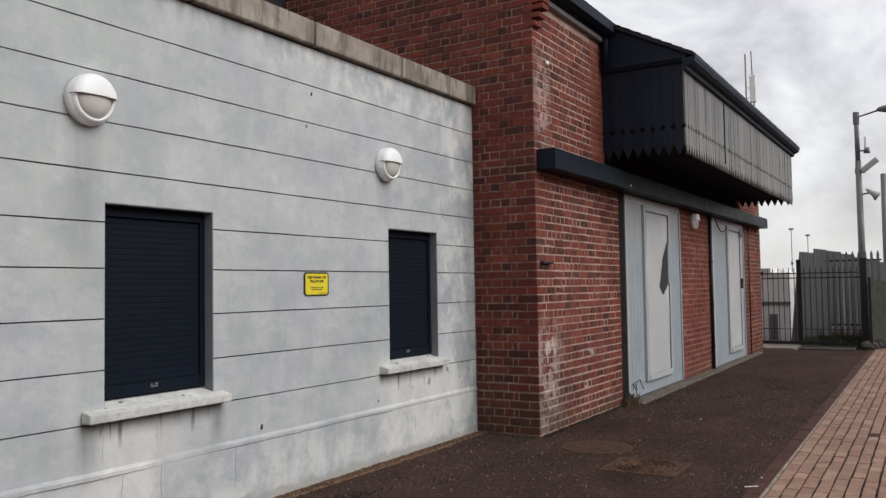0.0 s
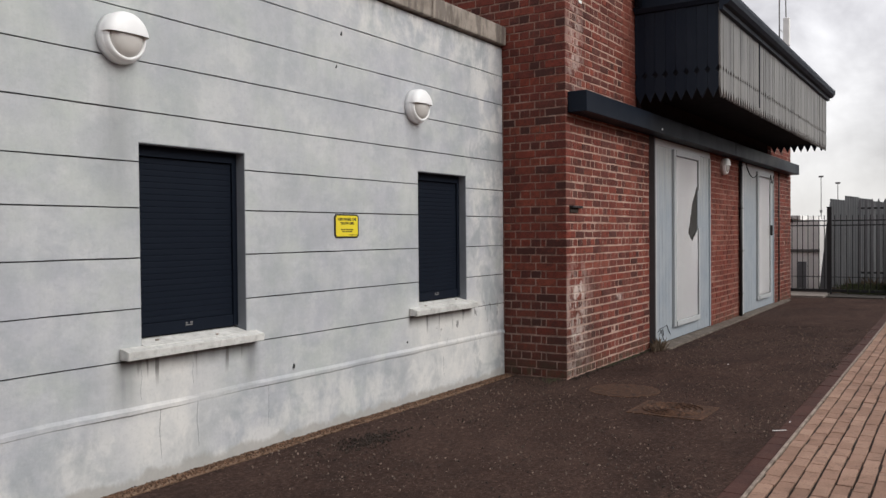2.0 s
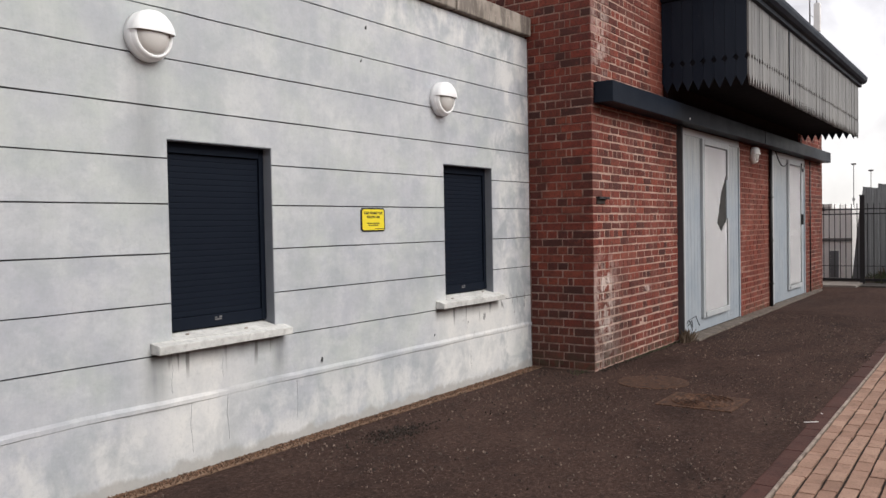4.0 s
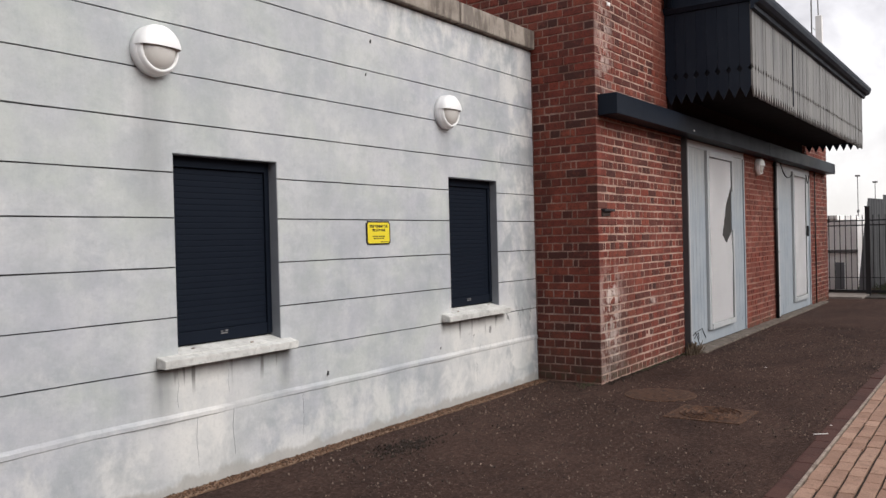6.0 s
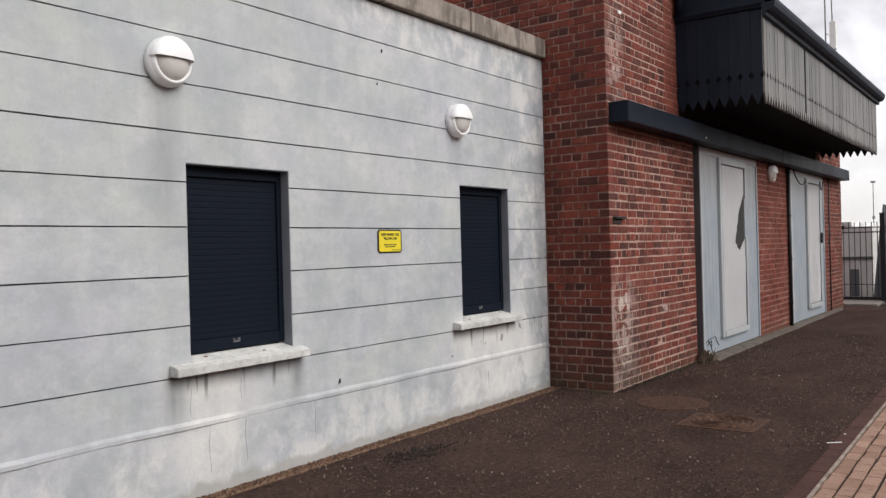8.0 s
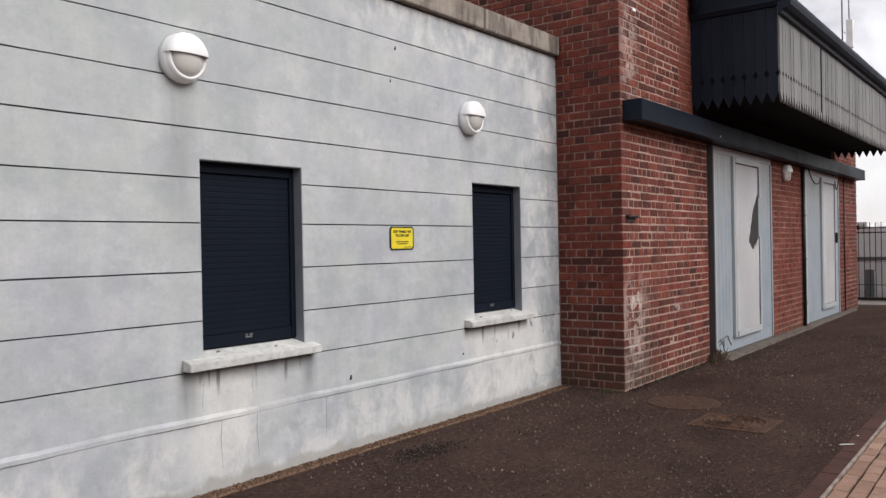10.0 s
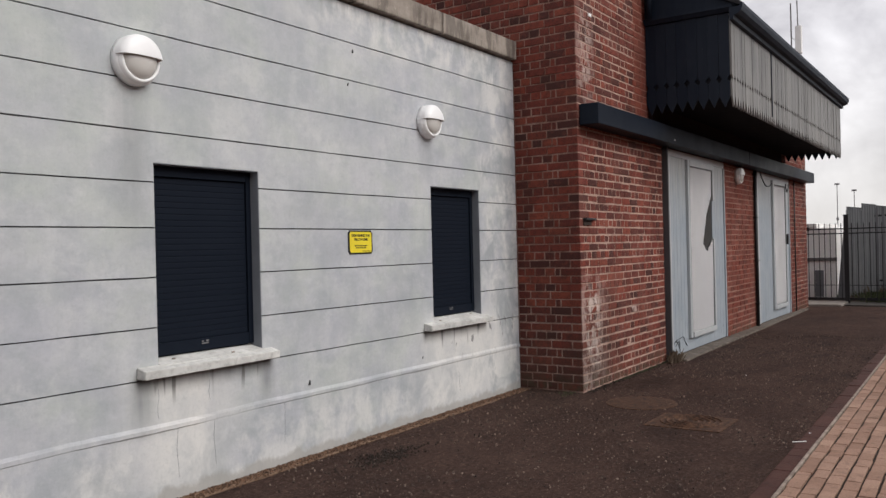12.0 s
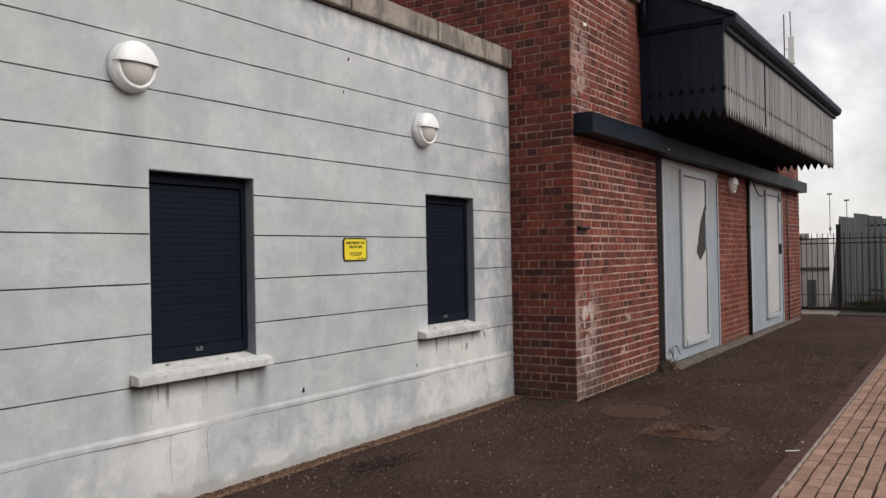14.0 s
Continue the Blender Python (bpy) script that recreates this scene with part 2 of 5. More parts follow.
def brick_material():
    n = Nodes("weathered_red_brick")
    ax = n.axes()
    info = n.t.nodes.new("ShaderNodeObjectInfo")
    rnd = n.math("FRACT", n.math("ADD", n.pos.outputs["Random Per Island"], info.outputs["Random"]))
    col = n.ramp(rnd, (0.0, (0.066, 0.029, 0.026)), (0.13, (0.108, 0.035, 0.029)), (0.36, (0.185, 0.046, 0.034)),
                 (0.74, (0.255, 0.060, 0.039)), (0.93, (0.29, 0.082, 0.052)), (1.0, (0.120, 0.040, 0.034)))
    grime = n.noise(2.3, 6, 0.68)
    col = n.mix(n.math("MULTIPLY", n.ramp(grime, (0.40, 0.0), (0.66, 1.0)), 0.55), col, (0.060, 0.030, 0.024))
    mott = n.noise(15, 6, 0.7, (1, 1, 1), (4, 4, 4))
    col = n.mix(n.math("MULTIPLY", n.ramp(mott, (0.36, 1.0), (0.52, 0.0)), 0.55), col, (0.070, 0.027, 0.022))
    col = n.mix(n.math("MULTIPLY", n.ramp(mott, (0.54, 0.0), (0.68, 1.0)), 0.40), col, (0.27, 0.085, 0.058))
    # smoother, brighter brickwork beside the canopy and between the doors
    newer = n.math("MAXIMUM", n.math("MULTIPLY", n.band(ax["X"], 9.46, 9.95, 0.02), n.band(ax["Z"], 2.9, 4.6, 0.05)), n.math("MULTIPLY", n.band(ax["X"], 13.1, 15.3, 0.1), 0.55))
    col = n.mix(n.math("MULTIPLY", newer, 0.6), col, (0.235, 0.068, 0.044))
    grain = n.noise(55, 5, 0.7)
    col = n.mix(n.math("MULTIPLY", n.ramp(grain, (0.38, 1.0), (0.52, 0.0)), 0.5), col, (0.035, 0.018, 0.015))
    # lime bloom at the corner and here and there
    bloom = n.math("MULTIPLY", n.band(ax["X"], 7.80, 8.35, 0.20), n.band(ax["Z"], 0.0, 1.05, 0.20))
    bloom = n.math("MULTIPLY", bloom, n.band(ax["Y"], -0.80, -0.725, 0.006))
    smear = n.math("MULTIPLY", n.band(ax["X"], 8.0, 8.24, 0.10), n.band(ax["Z"], 0.45, 1.02, 0.10))
    foot = n.math("MULTIPLY", n.band(ax["X"], 7.80, 8.10, 0.12), n.band(ax["Z"], -0.1, 0.55, 0.15))
    bloom = n.math("MAXIMUM", bloom, n.math("MULTIPLY", n.math("MAXIMUM", smear, n.math("MULTIPLY", foot, 0.7)), 1.9))
    bloom = n.math("MULTIPLY", bloom, n.band(ax["Y"], -0.80, -0.725, 0.006))
    hi = n.math("MULTIPLY", n.math("MULTIPLY", n.band(ax["X"], 7.85, 8.2, 0.12), n.band(ax["Z"], 3.1, 3.9, 0.2)), n.math("MULTIPLY", n.band(ax["Y"], -0.80, -0.725, 0.006), 0.7))
    patch = n.math("MULTIPLY", n.math("MULTIPLY", n.band(ax["X"], 9.20, 9.42, 0.03), n.band(ax["Z"], 0.71, 0.80, 0.012)), n.band(ax["Y"], -0.80, -0.725, 0.006))
    bloom = n.math("MAXIMUM", bloom, n.math("MULTIPLY", patch, 0.8))
    flecks = n.ramp(n.noise(6.5, 8, 0.74, (1.2, 1, 0.9), (2.6, 5, 1)), (0.45, 0.0), (0.54, 1.0))
    col = n.mix(n.math("MULTIPLY", n.math("MAXIMUM", bloom, hi), n.math("MULTIPLY", flecks, 0.95)), col, (0.64, 0.585, 0.53))
    lone = n.ramp(n.noise(2.1, 6, 0.7, (1, 1, 1.4), (11, 0, 4)), (0.66, 0.0), (0.74, 0.5))
    col = n.mix(lone, col, (0.34, 0.22, 0.18))
    # dusty pink wash in clouds over the front
    wash = n.math("MULTIPLY", n.ramp(n.noise(1.5, 6, 0.7, (1, 1, 1.3), (3, 9, 2)), (0.44, 0.0), (0.62, 0.24)), n.band(ax["Y"], -0.80, -0.725, 0.006))
    col = n.mix(wash, col, (0.33, 0.150, 0.118))
    # brown dirt patches low on the corner, deepened to paint in the shade at its foot
    dirt = n.math("MULTIPLY", n.math("MULTIPLY", n.band(ax["X"], 7.7, 8.6, 0.5), n.band(ax["Z"], -0.2, 0.62, 0.35)), n.ramp(n.noise(3.4, 6, 0.7, (1, 1, 1), (6, 2, 7)), (0.32, 0.0), (0.50, 0.9)))
    col = n.mix(dirt, col, (0.075, 0.046, 0.037))
    # moss and splash dirt on the lowest courses
    moss = n.math("MULTIPLY", n.band(ax["Z"], -0.2, 0.14, 0.09), n.ramp(n.noise(9, 4, 0.6), (0.4, 0.0), (0.6, 0.8)))
    col = n.mix(moss, col, (0.075, 0.068, 0.045))
    col = n.mix(1.0, col, (0.92, 0.83, 0.82), "MULTIPLY")
    n.bump(n.math("ADD", grain, n.noise(160, 3, 0.6)), 0.5, 0.004)
    return n.done(col, n.math("MULTIPLY_ADD", grain, 0.3, 0.66), spec=0.2)


def mortar_material():
    n = Nodes("old_lime_mortar")
    a, b = n.noise(3.2, 7, 0.72), n.noise(60, 4, 0.7)
    ax = n.axes()
    col = n.ramp(a, (0.33, (0.17, 0.098, 0.075)), (0.50, (0.33, 0.208, 0.165)), (0.68, (0.52, 0.37, 0.305)))
    dust = n.noise(11, 6, 0.7, (1, 1, 1), (8, 1, 3))
    col = n.mix(n.math("MULTIPLY", n.ramp(dust, (0.38, 1.0), (0.53, 0.0)), 0.62), col, (0.14, 0.068, 0.052))
    col = n.mix(n.math("MULTIPLY", b, 0.35), col, (0.11, 0.085, 0.075))
    front = n.band(ax["Y"], -0.80, -0.70, 0.01)
    col = n.mix(n.math("MULTIPLY", n.math("MULTIPLY", front, n.band(ax["X"], 7.83, 10.5, 0.02)), n.ramp(n.noise(2.4, 6, 0.7, (1, 1, 1), (5, 5, 5)), (0.38, 0.15), (0.60, 0.75))), col, (0.51, 0.355, 0.29))
    newer = n.math("MAXIMUM", n.math("MULTIPLY", n.band(ax["X"], 9.46, 9.95, 0.02), n.band(ax["Z"], 2.9, 4.6, 0.05)), n.math("MULTIPLY", n.band(ax["X"], 13.1, 15.3, 0.1), 0.6))
    col = n.mix(n.math("MULTIPLY", newer, 0.8), col, (0.235, 0.095, 0.068))
    smear = n.math("MULTIPLY", n.band(ax["X"], 7.9, 8.25, 0.18), n.band(ax["Z"], 0.1, 1.0, 0.15))
    col = n.mix(n.math("MULTIPLY", smear, n.ramp(n.noise(6, 5, 0.65, (1, 1, 1), (2.6, 5, 1)), (0.42, 0.0), (0.6, 0.8))), col, (0.62, 0.58, 0.52))
    dirt = n.math("MULTIPLY", n.math("MULTIPLY", n.band(ax["X"], 7.7, 8.6, 0.5), n.band(ax["Z"], -0.2, 0.62, 0.35)), n.ramp(n.noise(3.4, 6, 0.7, (1, 1, 1), (6, 2, 7)), (0.42, 0.0), (0.58, 0.65)))
    col = n.mix(dirt, col, (0.125, 0.080, 0.062))
    n.bump(b, 0.6, 0.004)
    return n.done(col, 0.92, spec=0.2)


def asphalt_material():
    n = Nodes("worn_asphalt")
    big, mid, fine = n.noise(0.55, 5, 0.6), n.noise(5.0, 7, 0.72), n.noise(48, 5, 0.75)
    col = n.ramp(big, (0.3, (0.032, 0.0195, 0.0158)), (0.7, (0.053, 0.0330, 0.0265)))
    col = n.mix(n.math("MULTIPLY", n.ramp(mid, (0.5, 0.0), (0.68, 1.0)), 0.6), col, (0.015, 0.0115, 0.0105))
    col = n.mix(n.math("MULTIPLY", n.ramp(fine, (0.45, 0.0), (0.65, 1.0)), 0.55), col, (0.10, 0.072, 0.060))
    coarse = n.noise(26, 7, 0.8, (1, 1, 1), (3, 3, 3))
    col = n.mix(n.math("MULTIPLY", n.ramp(coarse, (0.52, 0.0), (0.62, 1.0)), 0.5), col, (0.125, 0.086, 0.072))
    col = n.mix(n.math("MULTIPLY", n.ramp(coarse, (0.38, 1.0), (0.47, 0.0)), 0.55), col, (0.012, 0.0085, 0.0075))
    stain = n.noise(1.5, 6, 0.68, (0.7, 1.3, 1), (6, 1, 0))
    col = n.mix(n.math("MULTIPLY", n.ramp(stain, (0.52, 0.0), (0.64, 1.0)), 0.55), col, (0.022, 0.0150, 0.0130))
    col = n.mix(n.math("MULTIPLY", n.ramp(stain, (0.36, 1.0), (0.46, 0.0)), 0.35), col, (0.088, 0.060, 0.050))
    v = n.voronoi(70)
    speck = n.math("MULTIPLY", n.ramp(v.outputs["Distance"], (0.18, 1.0), (0.30, 0.0)),
                   n.ramp(n.noise(23, 3, 0.6), (0.56, 0.0), (0.64, 0.9)))
    col = n.mix(speck, col, (0.22, 0.165, 0.14))
    col = n.mix(1.0, col, (1.06, 0.98, 0.955), "MULTIPLY")
    n.bump(n.math("ADD", fine, n.math("MULTIPLY", mid, 1.5)), 1.0, 0.012)
    return n.done(col, n.math("MULTIPLY_ADD", fine, 0.15, 0.82), spec=0.08)


def paver_material(name, dark, light):
    n = Nodes(name)
    info = n.t.nodes.new("ShaderNodeObjectInfo")
    rnd = n.math("FRACT", n.math("ADD", n.pos.outputs["Random Per Island"], info.outputs["Random"]))
    col = n.ramp(rnd, (0.0, dark), (0.6, tuple((a + b) / 2 for a, b in zip(dark, light))), (1.0, light))
    wear, grain = n.noise(2.2, 5, 0.6), n.noise(75, 5, 0.7)
    col = n.mix(n.math("MULTIPLY", n.ramp(wear, (0.45, 0.0), (0.7, 1.0)), 0.45), col, tuple(0.55 * a for a in dark))
    col = n.mix(n.math("MULTIPLY", n.ramp(grain, (0.4, 1.0), (0.55, 0.0)), 0.3), col, tuple(0.4 * a for a in dark))
    blot = n.noise(9, 6, 0.7, (1, 1, 1), (3, 7, 1))
    col = n.mix(n.math("MULTIPLY", n.ramp(blot, (0.54, 0.0), (0.66, 1.0)), 0.5), col, tuple(0.38 * a for a in dark))
    n.bump(n.math("ADD", grain, n.math("MULTIPLY", blot, 2.0)), 0.5, 0.003)
    return n.done(col, 0.82, spec=0.3)


def gloss_paint(name, base, worn, rough=0.35, amount=0.35, spec=0.5, scuff=0.0):
    """Old gloss paint with dulled and dusty streaks."""
    n = Nodes(name)
    streak = n.noise(7, 5, 0.6, (1.0, 1.0, 0.14))
    blot = n.noise(2.3, 5, 0.6)
    fine = n.noise(60, 4, 0.6)
    col = n.mix(n.math("MULTIPLY", n.ramp(n.math("MULTIPLY_ADD", streak, 0.6, n.math("MULTIPLY", blot, 0.4)),
                                          (0.46, 0.0), (0.66, 1.0)), amount), base, worn)
    info = n.t.nodes.new("ShaderNodeObjectInfo")
    col = n.mix(n.math("MULTIPLY", info.outputs["Random"], 0.75 * amount), col, worn)
    if scuff:
        run = n.ramp(n.noise(14, 5, 0.72, (1.6, 1.6, 0.16), (3, 1, 8)), (0.655, 0.0), (0.70, scuff))
        col = n.mix(run, col, (0.20, 0.195, 0.185))
    n.bump(n.math("ADD", fine, n.math("MULTIPLY", streak, 2.0)), 0.12, 0.003)
    return n.done(col, n.math("MULTIPLY_ADD", blot, 0.25, rough - 0.1), spec=spec)


def door_paint():
    """Pale blue-grey board paint, flaking, and turning grey-white in streaks on the upper boards."""
    n = Nodes("pale_blue_grey_board_paint")
    ax = n.axes()
    streak, blot, fine = n.noise(8, 5, 0.65, (2.0, 1, 0.12)), n.noise(2.6, 6, 0.65), n.noise(60, 4, 0.6)
    col = n.ramp(blot, (0.35, (0.285, 0.330, 0.375)), (0.65, (0.36, 0.395, 0.425)))
    upper_pale = n.ramp(n.math("MULTIPLY_ADD", streak, 0.9, n.math("MULTIPLY_ADD", ax["Z"], 0.42, -0.82)), (0.42, 0.0), (0.72, 1.0))
    col = n.mix(n.math("MULTIPLY", upper_pale, 0.75), col, (0.45, 0.455, 0.43))
    col = n.mix(n.math("MULTIPLY", n.ramp(streak, (0.36, 1.0), (0.46, 0.0)), 0.3), col, (0.20, 0.215, 0.22))
    col = n.mix(n.ramp(n.noise(13, 5, 0.7, (1, 1, 0.6), (2, 2, 2)), (0.68, 0.0), (0.70, 0.7)), col, (0.14, 0.13, 0.12))
    n.bump(n.math("ADD", fine, n.math("MULTIPLY", streak, 2.0)), 0.2, 0.003)
    return n.done(col, n.math("MULTIPLY_ADD", blot, 0.25, 0.4), spec=0.4)


def stone_material(name, dark, light, scale=3.0, rough=0.85):
    n = Nodes(name)
    a, b, c = n.noise(scale, 6, 0.65), n.noise(scale * 5, 5, 0.65), n.noise(90, 4, 0.7)
    col = n.ramp(a, (0.32, dark), (0.68, light))
    col = n.mix(n.math("MULTIPLY", n.ramp(b, (0.5, 0.0), (0.66, 1.0)), 0.4), col, tuple(0.6 * x for x in dark))
    n.bump(n.math("ADD", b, c), 0.5, 0.004)
    return n.done(col, rough, spec=0.3)


def coping_material():
    n = Nodes("weathered_concrete_coping")
    a, c = n.noise(4, 6, 0.65), n.noise(70, 4, 0.7)
    streak = n.noise(10, 4, 0.6, (1, 1, 0.2))
    col = n.ramp(a, (0.32, (0.22, 0.187, 0.158)), (0.66, (0.41, 0.36, 0.31)))
    col = n.mix(n.math("MULTIPLY", n.ramp(streak, (0.50, 0.0), (0.62, 1.0)), 0.6), col, (0.095, 0.08, 0.07))
    col = n.mix(n.ramp(n.noise(17, 6, 0.7, (1, 1, 1), (7, 7, 7)), (0.60, 0.0), (0.68, 0.6)), col, (0.50, 0.44, 0.37))
    n.bump(n.math("ADD", a, c), 0.5, 0.005)
    return n.done(col, 0.9, spec=0.25)


def rust_material():
    n = Nodes("rusty_cast_iron")
    a, c = n.noise(9, 6, 0.7), n.noise(80, 4, 0.7)
    col = n.ramp(a, (0.38, (0.026, 0.018, 0.015)), (0.60, (0.060, 0.033, 0.022)), (0.75, (0.13, 0.068, 0.038)))
    n.bump(c, 0.5, 0.003)
    return n.done(col, 0.75, 0.25)


def plain(name, base, rough=0.6, metal=0.0, vary=0.25, scale=6.0, spec=0.5):
    n = Nodes(name)
    a, c = n.noise(scale, 5, 0.6), n.noise(scale * 12, 4, 0.65)
    col = n.mix(n.math("MULTIPLY", n.ramp(a, (0.42, 0.0), (0.68, 1.0)), vary), base, tuple(0.5 * x for x in base))
    n.bump(c, 0.15, 0.002)
    return n.done(col, n.math("MULTIPLY_ADD", a, 0.2, rough - 0.1), metal, spec)


M_RENDER = painted_render()
M_GROOVE = stone_material("dirty_groove_render", (0.075, 0.075, 0.077), (0.15, 0.15, 0.147), 6)
M_BRICK = brick_material()
M_MORTAR = mortar_material()
M_ASPHALT = asphalt_material()
M_PAVER = paver_material("buff_pink_block_paver", (0.275, 0.162, 0.115), (0.41, 0.262, 0.192))
M_EDGE = paver_material("dark_brown_edging_brick", (0.062, 0.025, 0.019), (0.082, 0.034, 0.026))
M_SAND = stone_material("dirty_joint_sand", (0.020, 0.014, 0.011), (0.045, 0.033, 0.026), 8)
M_KERB = stone_material("pale_worn_kerb_edge", (0.13, 0.095, 0.075), (0.40, 0.33, 0.275), 11)
M_COPING = coping_material()
M_SILL = stone_material("chipped_white_painted_sill", (0.50, 0.495, 0.47), (0.76, 0.755, 0.72), 5, 0.7)
M_GRAVEL = stone_material("brown_gravel_strip", (0.11, 0.066, 0.043), (0.27, 0.178, 0.118), 22)
M_SHUTTER = gloss_paint("dark_navy_shutter_coating", (0.0060, 0.0092, 0.0165), (0.009, 0.013, 0.021), 0.6, 0.3, 0.10)
M_JAMB = plain("blue_grey_reveal_paint", (0.22, 0.235, 0.26), 0.65)
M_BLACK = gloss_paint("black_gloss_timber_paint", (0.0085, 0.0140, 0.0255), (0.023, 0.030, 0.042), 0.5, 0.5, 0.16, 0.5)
# M_VALANCE: the canopy's black paint with the front's sky reflection mixed into the colour
M_VALANCE = gloss_paint("sky_lit_black_valance_paint", (0.075, 0.072, 0.068), (0.25, 0.24, 0.222), 0.42, 0.8)
M_SOFFIT = plain("black_soffit_paint", (0.015, 0.0145, 0.017), 0.9, spec=0.05)
M_BEAM = gloss_paint("dark_blue_grey_steel_paint", (0.0072, 0.0108, 0.0190), (0.014, 0.0185, 0.027), 0.42, 0.35, 0.10)
M_FASCIA = plain("dull_grey_fascia_paint", (0.20, 0.195, 0.195), 0.6)
M_SLATE = stone_material("dark_roof_slate", (0.022, 0.022, 0.026), (0.05, 0.05, 0.055), 4, 0.6)
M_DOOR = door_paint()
M_DOORFRAME = gloss_paint("grey_white_frame_paint", (0.40, 0.42, 0.43), (0.55, 0.56, 0.56), 0.5, 0.5)
M_SHEET = plain("off_white_plastic_sheet", (0.95, 0.945, 0.95), 0.45, 0.0, 0.05, 2.0)
M_DARKVOID = plain("dark_interior", (0.035, 0.033, 0.03), 0.9)
M_WHITE = plain("white_polycarbonate", (0.90, 0.90, 0.89), 0.4, 0.0, 0.08)
M_DIFFUSER = plain("grey_frosted_diffuser", (0.60, 0.575, 0.54), 0.15, 0.0, 0.1)
M_YELLOW = plain("yellow_sign_enamel", (0.82, 0.67, 0.035), 0.4, 0.0, 0.08)
M_INK = plain("black_print", (0.012, 0.012, 0.012), 0.5)
M_RUST = rust_material()
M_RUSTY = stone_material("flaking_rust", (0.016, 0.009, 0.007), (0.15, 0.076, 0.044), 34)
M_CONC = stone_material("rough_concrete", (0.19, 0.165, 0.145), (0.33, 0.29, 0.255), 7)
M_FOOT = stone_material("dirty_brown_concrete", (0.060, 0.047, 0.038), (0.22, 0.185, 0.155), 11)
M_RUBBLE = stone_material("dirty_rubble", (0.045, 0.040, 0.034), (0.10, 0.09, 0.08), 7)
M_FENCE = plain("black_fence_paint", (0.012, 0.012, 0.014), 0.5)
M_GALV = gloss_paint("dull_grey_sheet_steel", (0.135, 0.14, 0.148), (0.205, 0.205, 0.21), 0.6, 0.6)
M_SHROUD = plain("pale_grey_housing", (0.42, 0.41, 0.41), 0.5)
M_POLE = plain("galvanised_steel", (0.17, 0.165, 0.16), 0.55, 0.3)
M_BOARD = stone_material("mossy_grey_board", (0.034, 0.036, 0.027), (0.066, 0.066, 0.053), 4)
M_CABIN = plain("pale_cabin_panel", (0.86, 0.84, 0.81), 0.6, 0.0, 0.2, 1.5)
M_LEAF = plain("dull_green_leaf", (0.07, 0.085, 0.035), 0.7)
M_STRAW = plain("dry_stalk", (0.14, 0.10, 0.065), 0.8)
M_PLATE = plain("dark_maroon_paint", (0.018, 0.0095, 0.009), 0.85, spec=0.08)
M_POST = plain("dark_grey_post_paint", (0.065, 0.066, 0.071), 0.6)
M_PIPE = plain("black_cable_sheath", (0.014, 0.014, 0.016), 0.5)
M_LITTER = plain("white_litter", (0.75, 0.74, 0.72), 0.6)
M_PEBBLE = paver_material("brown_pebble", (0.050, 0.027, 0.017), (0.27, 0.155, 0.095))
M_GRAVELSTONE = paver_material("pale_grit", (0.03, 0.021, 0.018), (0.30, 0.22, 0.18))

# ---- building helpers ----
WORLD_AT = {}


def thing(name, at=(0, 0, 0), label="", category="", group="", kind=""):
    """An Empty at the base of a thing."""
    ob = new(name)
    ob.location = at
    WORLD_AT[ob] = Vector(at)
    return tagged(ob, label, category, group, kind)


def link_mesh(name, bm, material, smooth=False):
    me = bpy.data.meshes.new(name)
    bm.normal_update()
    bm.to_mesh(me)
    bm.free()
    me.materials.append(material)
    if smooth:
        for p in me.polygons:
            p.use_smooth = True
    return me


def part(name, bm, material, parent, label="", smooth=False):
    """Links a bmesh, made in world metres, as one mesh under a thing or a part."""
    base = WORLD_AT[parent]
    bmesh.ops.translate(bm, verts=bm.verts, vec=-base)
    ob = new(name, link_mesh(name, bm, material, smooth))
    ob.parent = parent
    WORLD_AT[ob] = base
    return tagged(ob, label)


def solid(name, bm, material, label="", category="", group="", kind="", at=(0, 0, 0), smooth=False):
    """Links a bmesh as a top-level thing of one mesh."""
    bmesh.ops.translate(bm, verts=bm.verts, vec=-Vector(at))
    ob = new(name, link_mesh(name, bm, material, smooth))
    ob.location = at
    WORLD_AT[ob] = Vector(at)
    return tagged(ob, label, category, group, kind)


def box(x0, x1, y0, y1, z0, z1, bevel=0.0, bm=None):
    bm = bm or bmesh.new()
    m = Matrix.LocRotScale(((x0 + x1) / 2, (y0 + y1) / 2, (z0 + z1) / 2), None, (abs(x1 - x0), abs(y1 - y0), abs(z1 - z0)))
    r = bmesh.ops.create_cube(bm, size=1, matrix=m)
    if bevel:
        edges = list({e for v in r["verts"] for e in v.link_edges})
        bmesh.ops.bevel(bm, geom=edges, offset=bevel, segments=2, affect="EDGES", profile=0.5)
    return bm


def prism(points, axis, a, b, bm=None):
    """Extrudes a polygon between a and b along an axis; points are the two other coordinates in order."""
    bm = bm or bmesh.new()
    def place(p, d):
        return {"x": (d, p[0], p[1]), "y": (p[0], d, p[1]), "z": (p[0], p[1], d)}[axis]
    lo = [bm.verts.new(place(p, a)) for p in points]
    hi = [bm.verts.new(place(p, b)) for p in points]
    n = len(points)
    bm.faces.new(lo), bm.faces.new(hi[::-1])
    for i in range(n):
        bm.faces.new((lo[i], hi[i], hi[(i + 1) % n], lo[(i + 1) % n]))
    bmesh.ops.recalc_face_normals(bm, faces=bm.faces)
    return bm


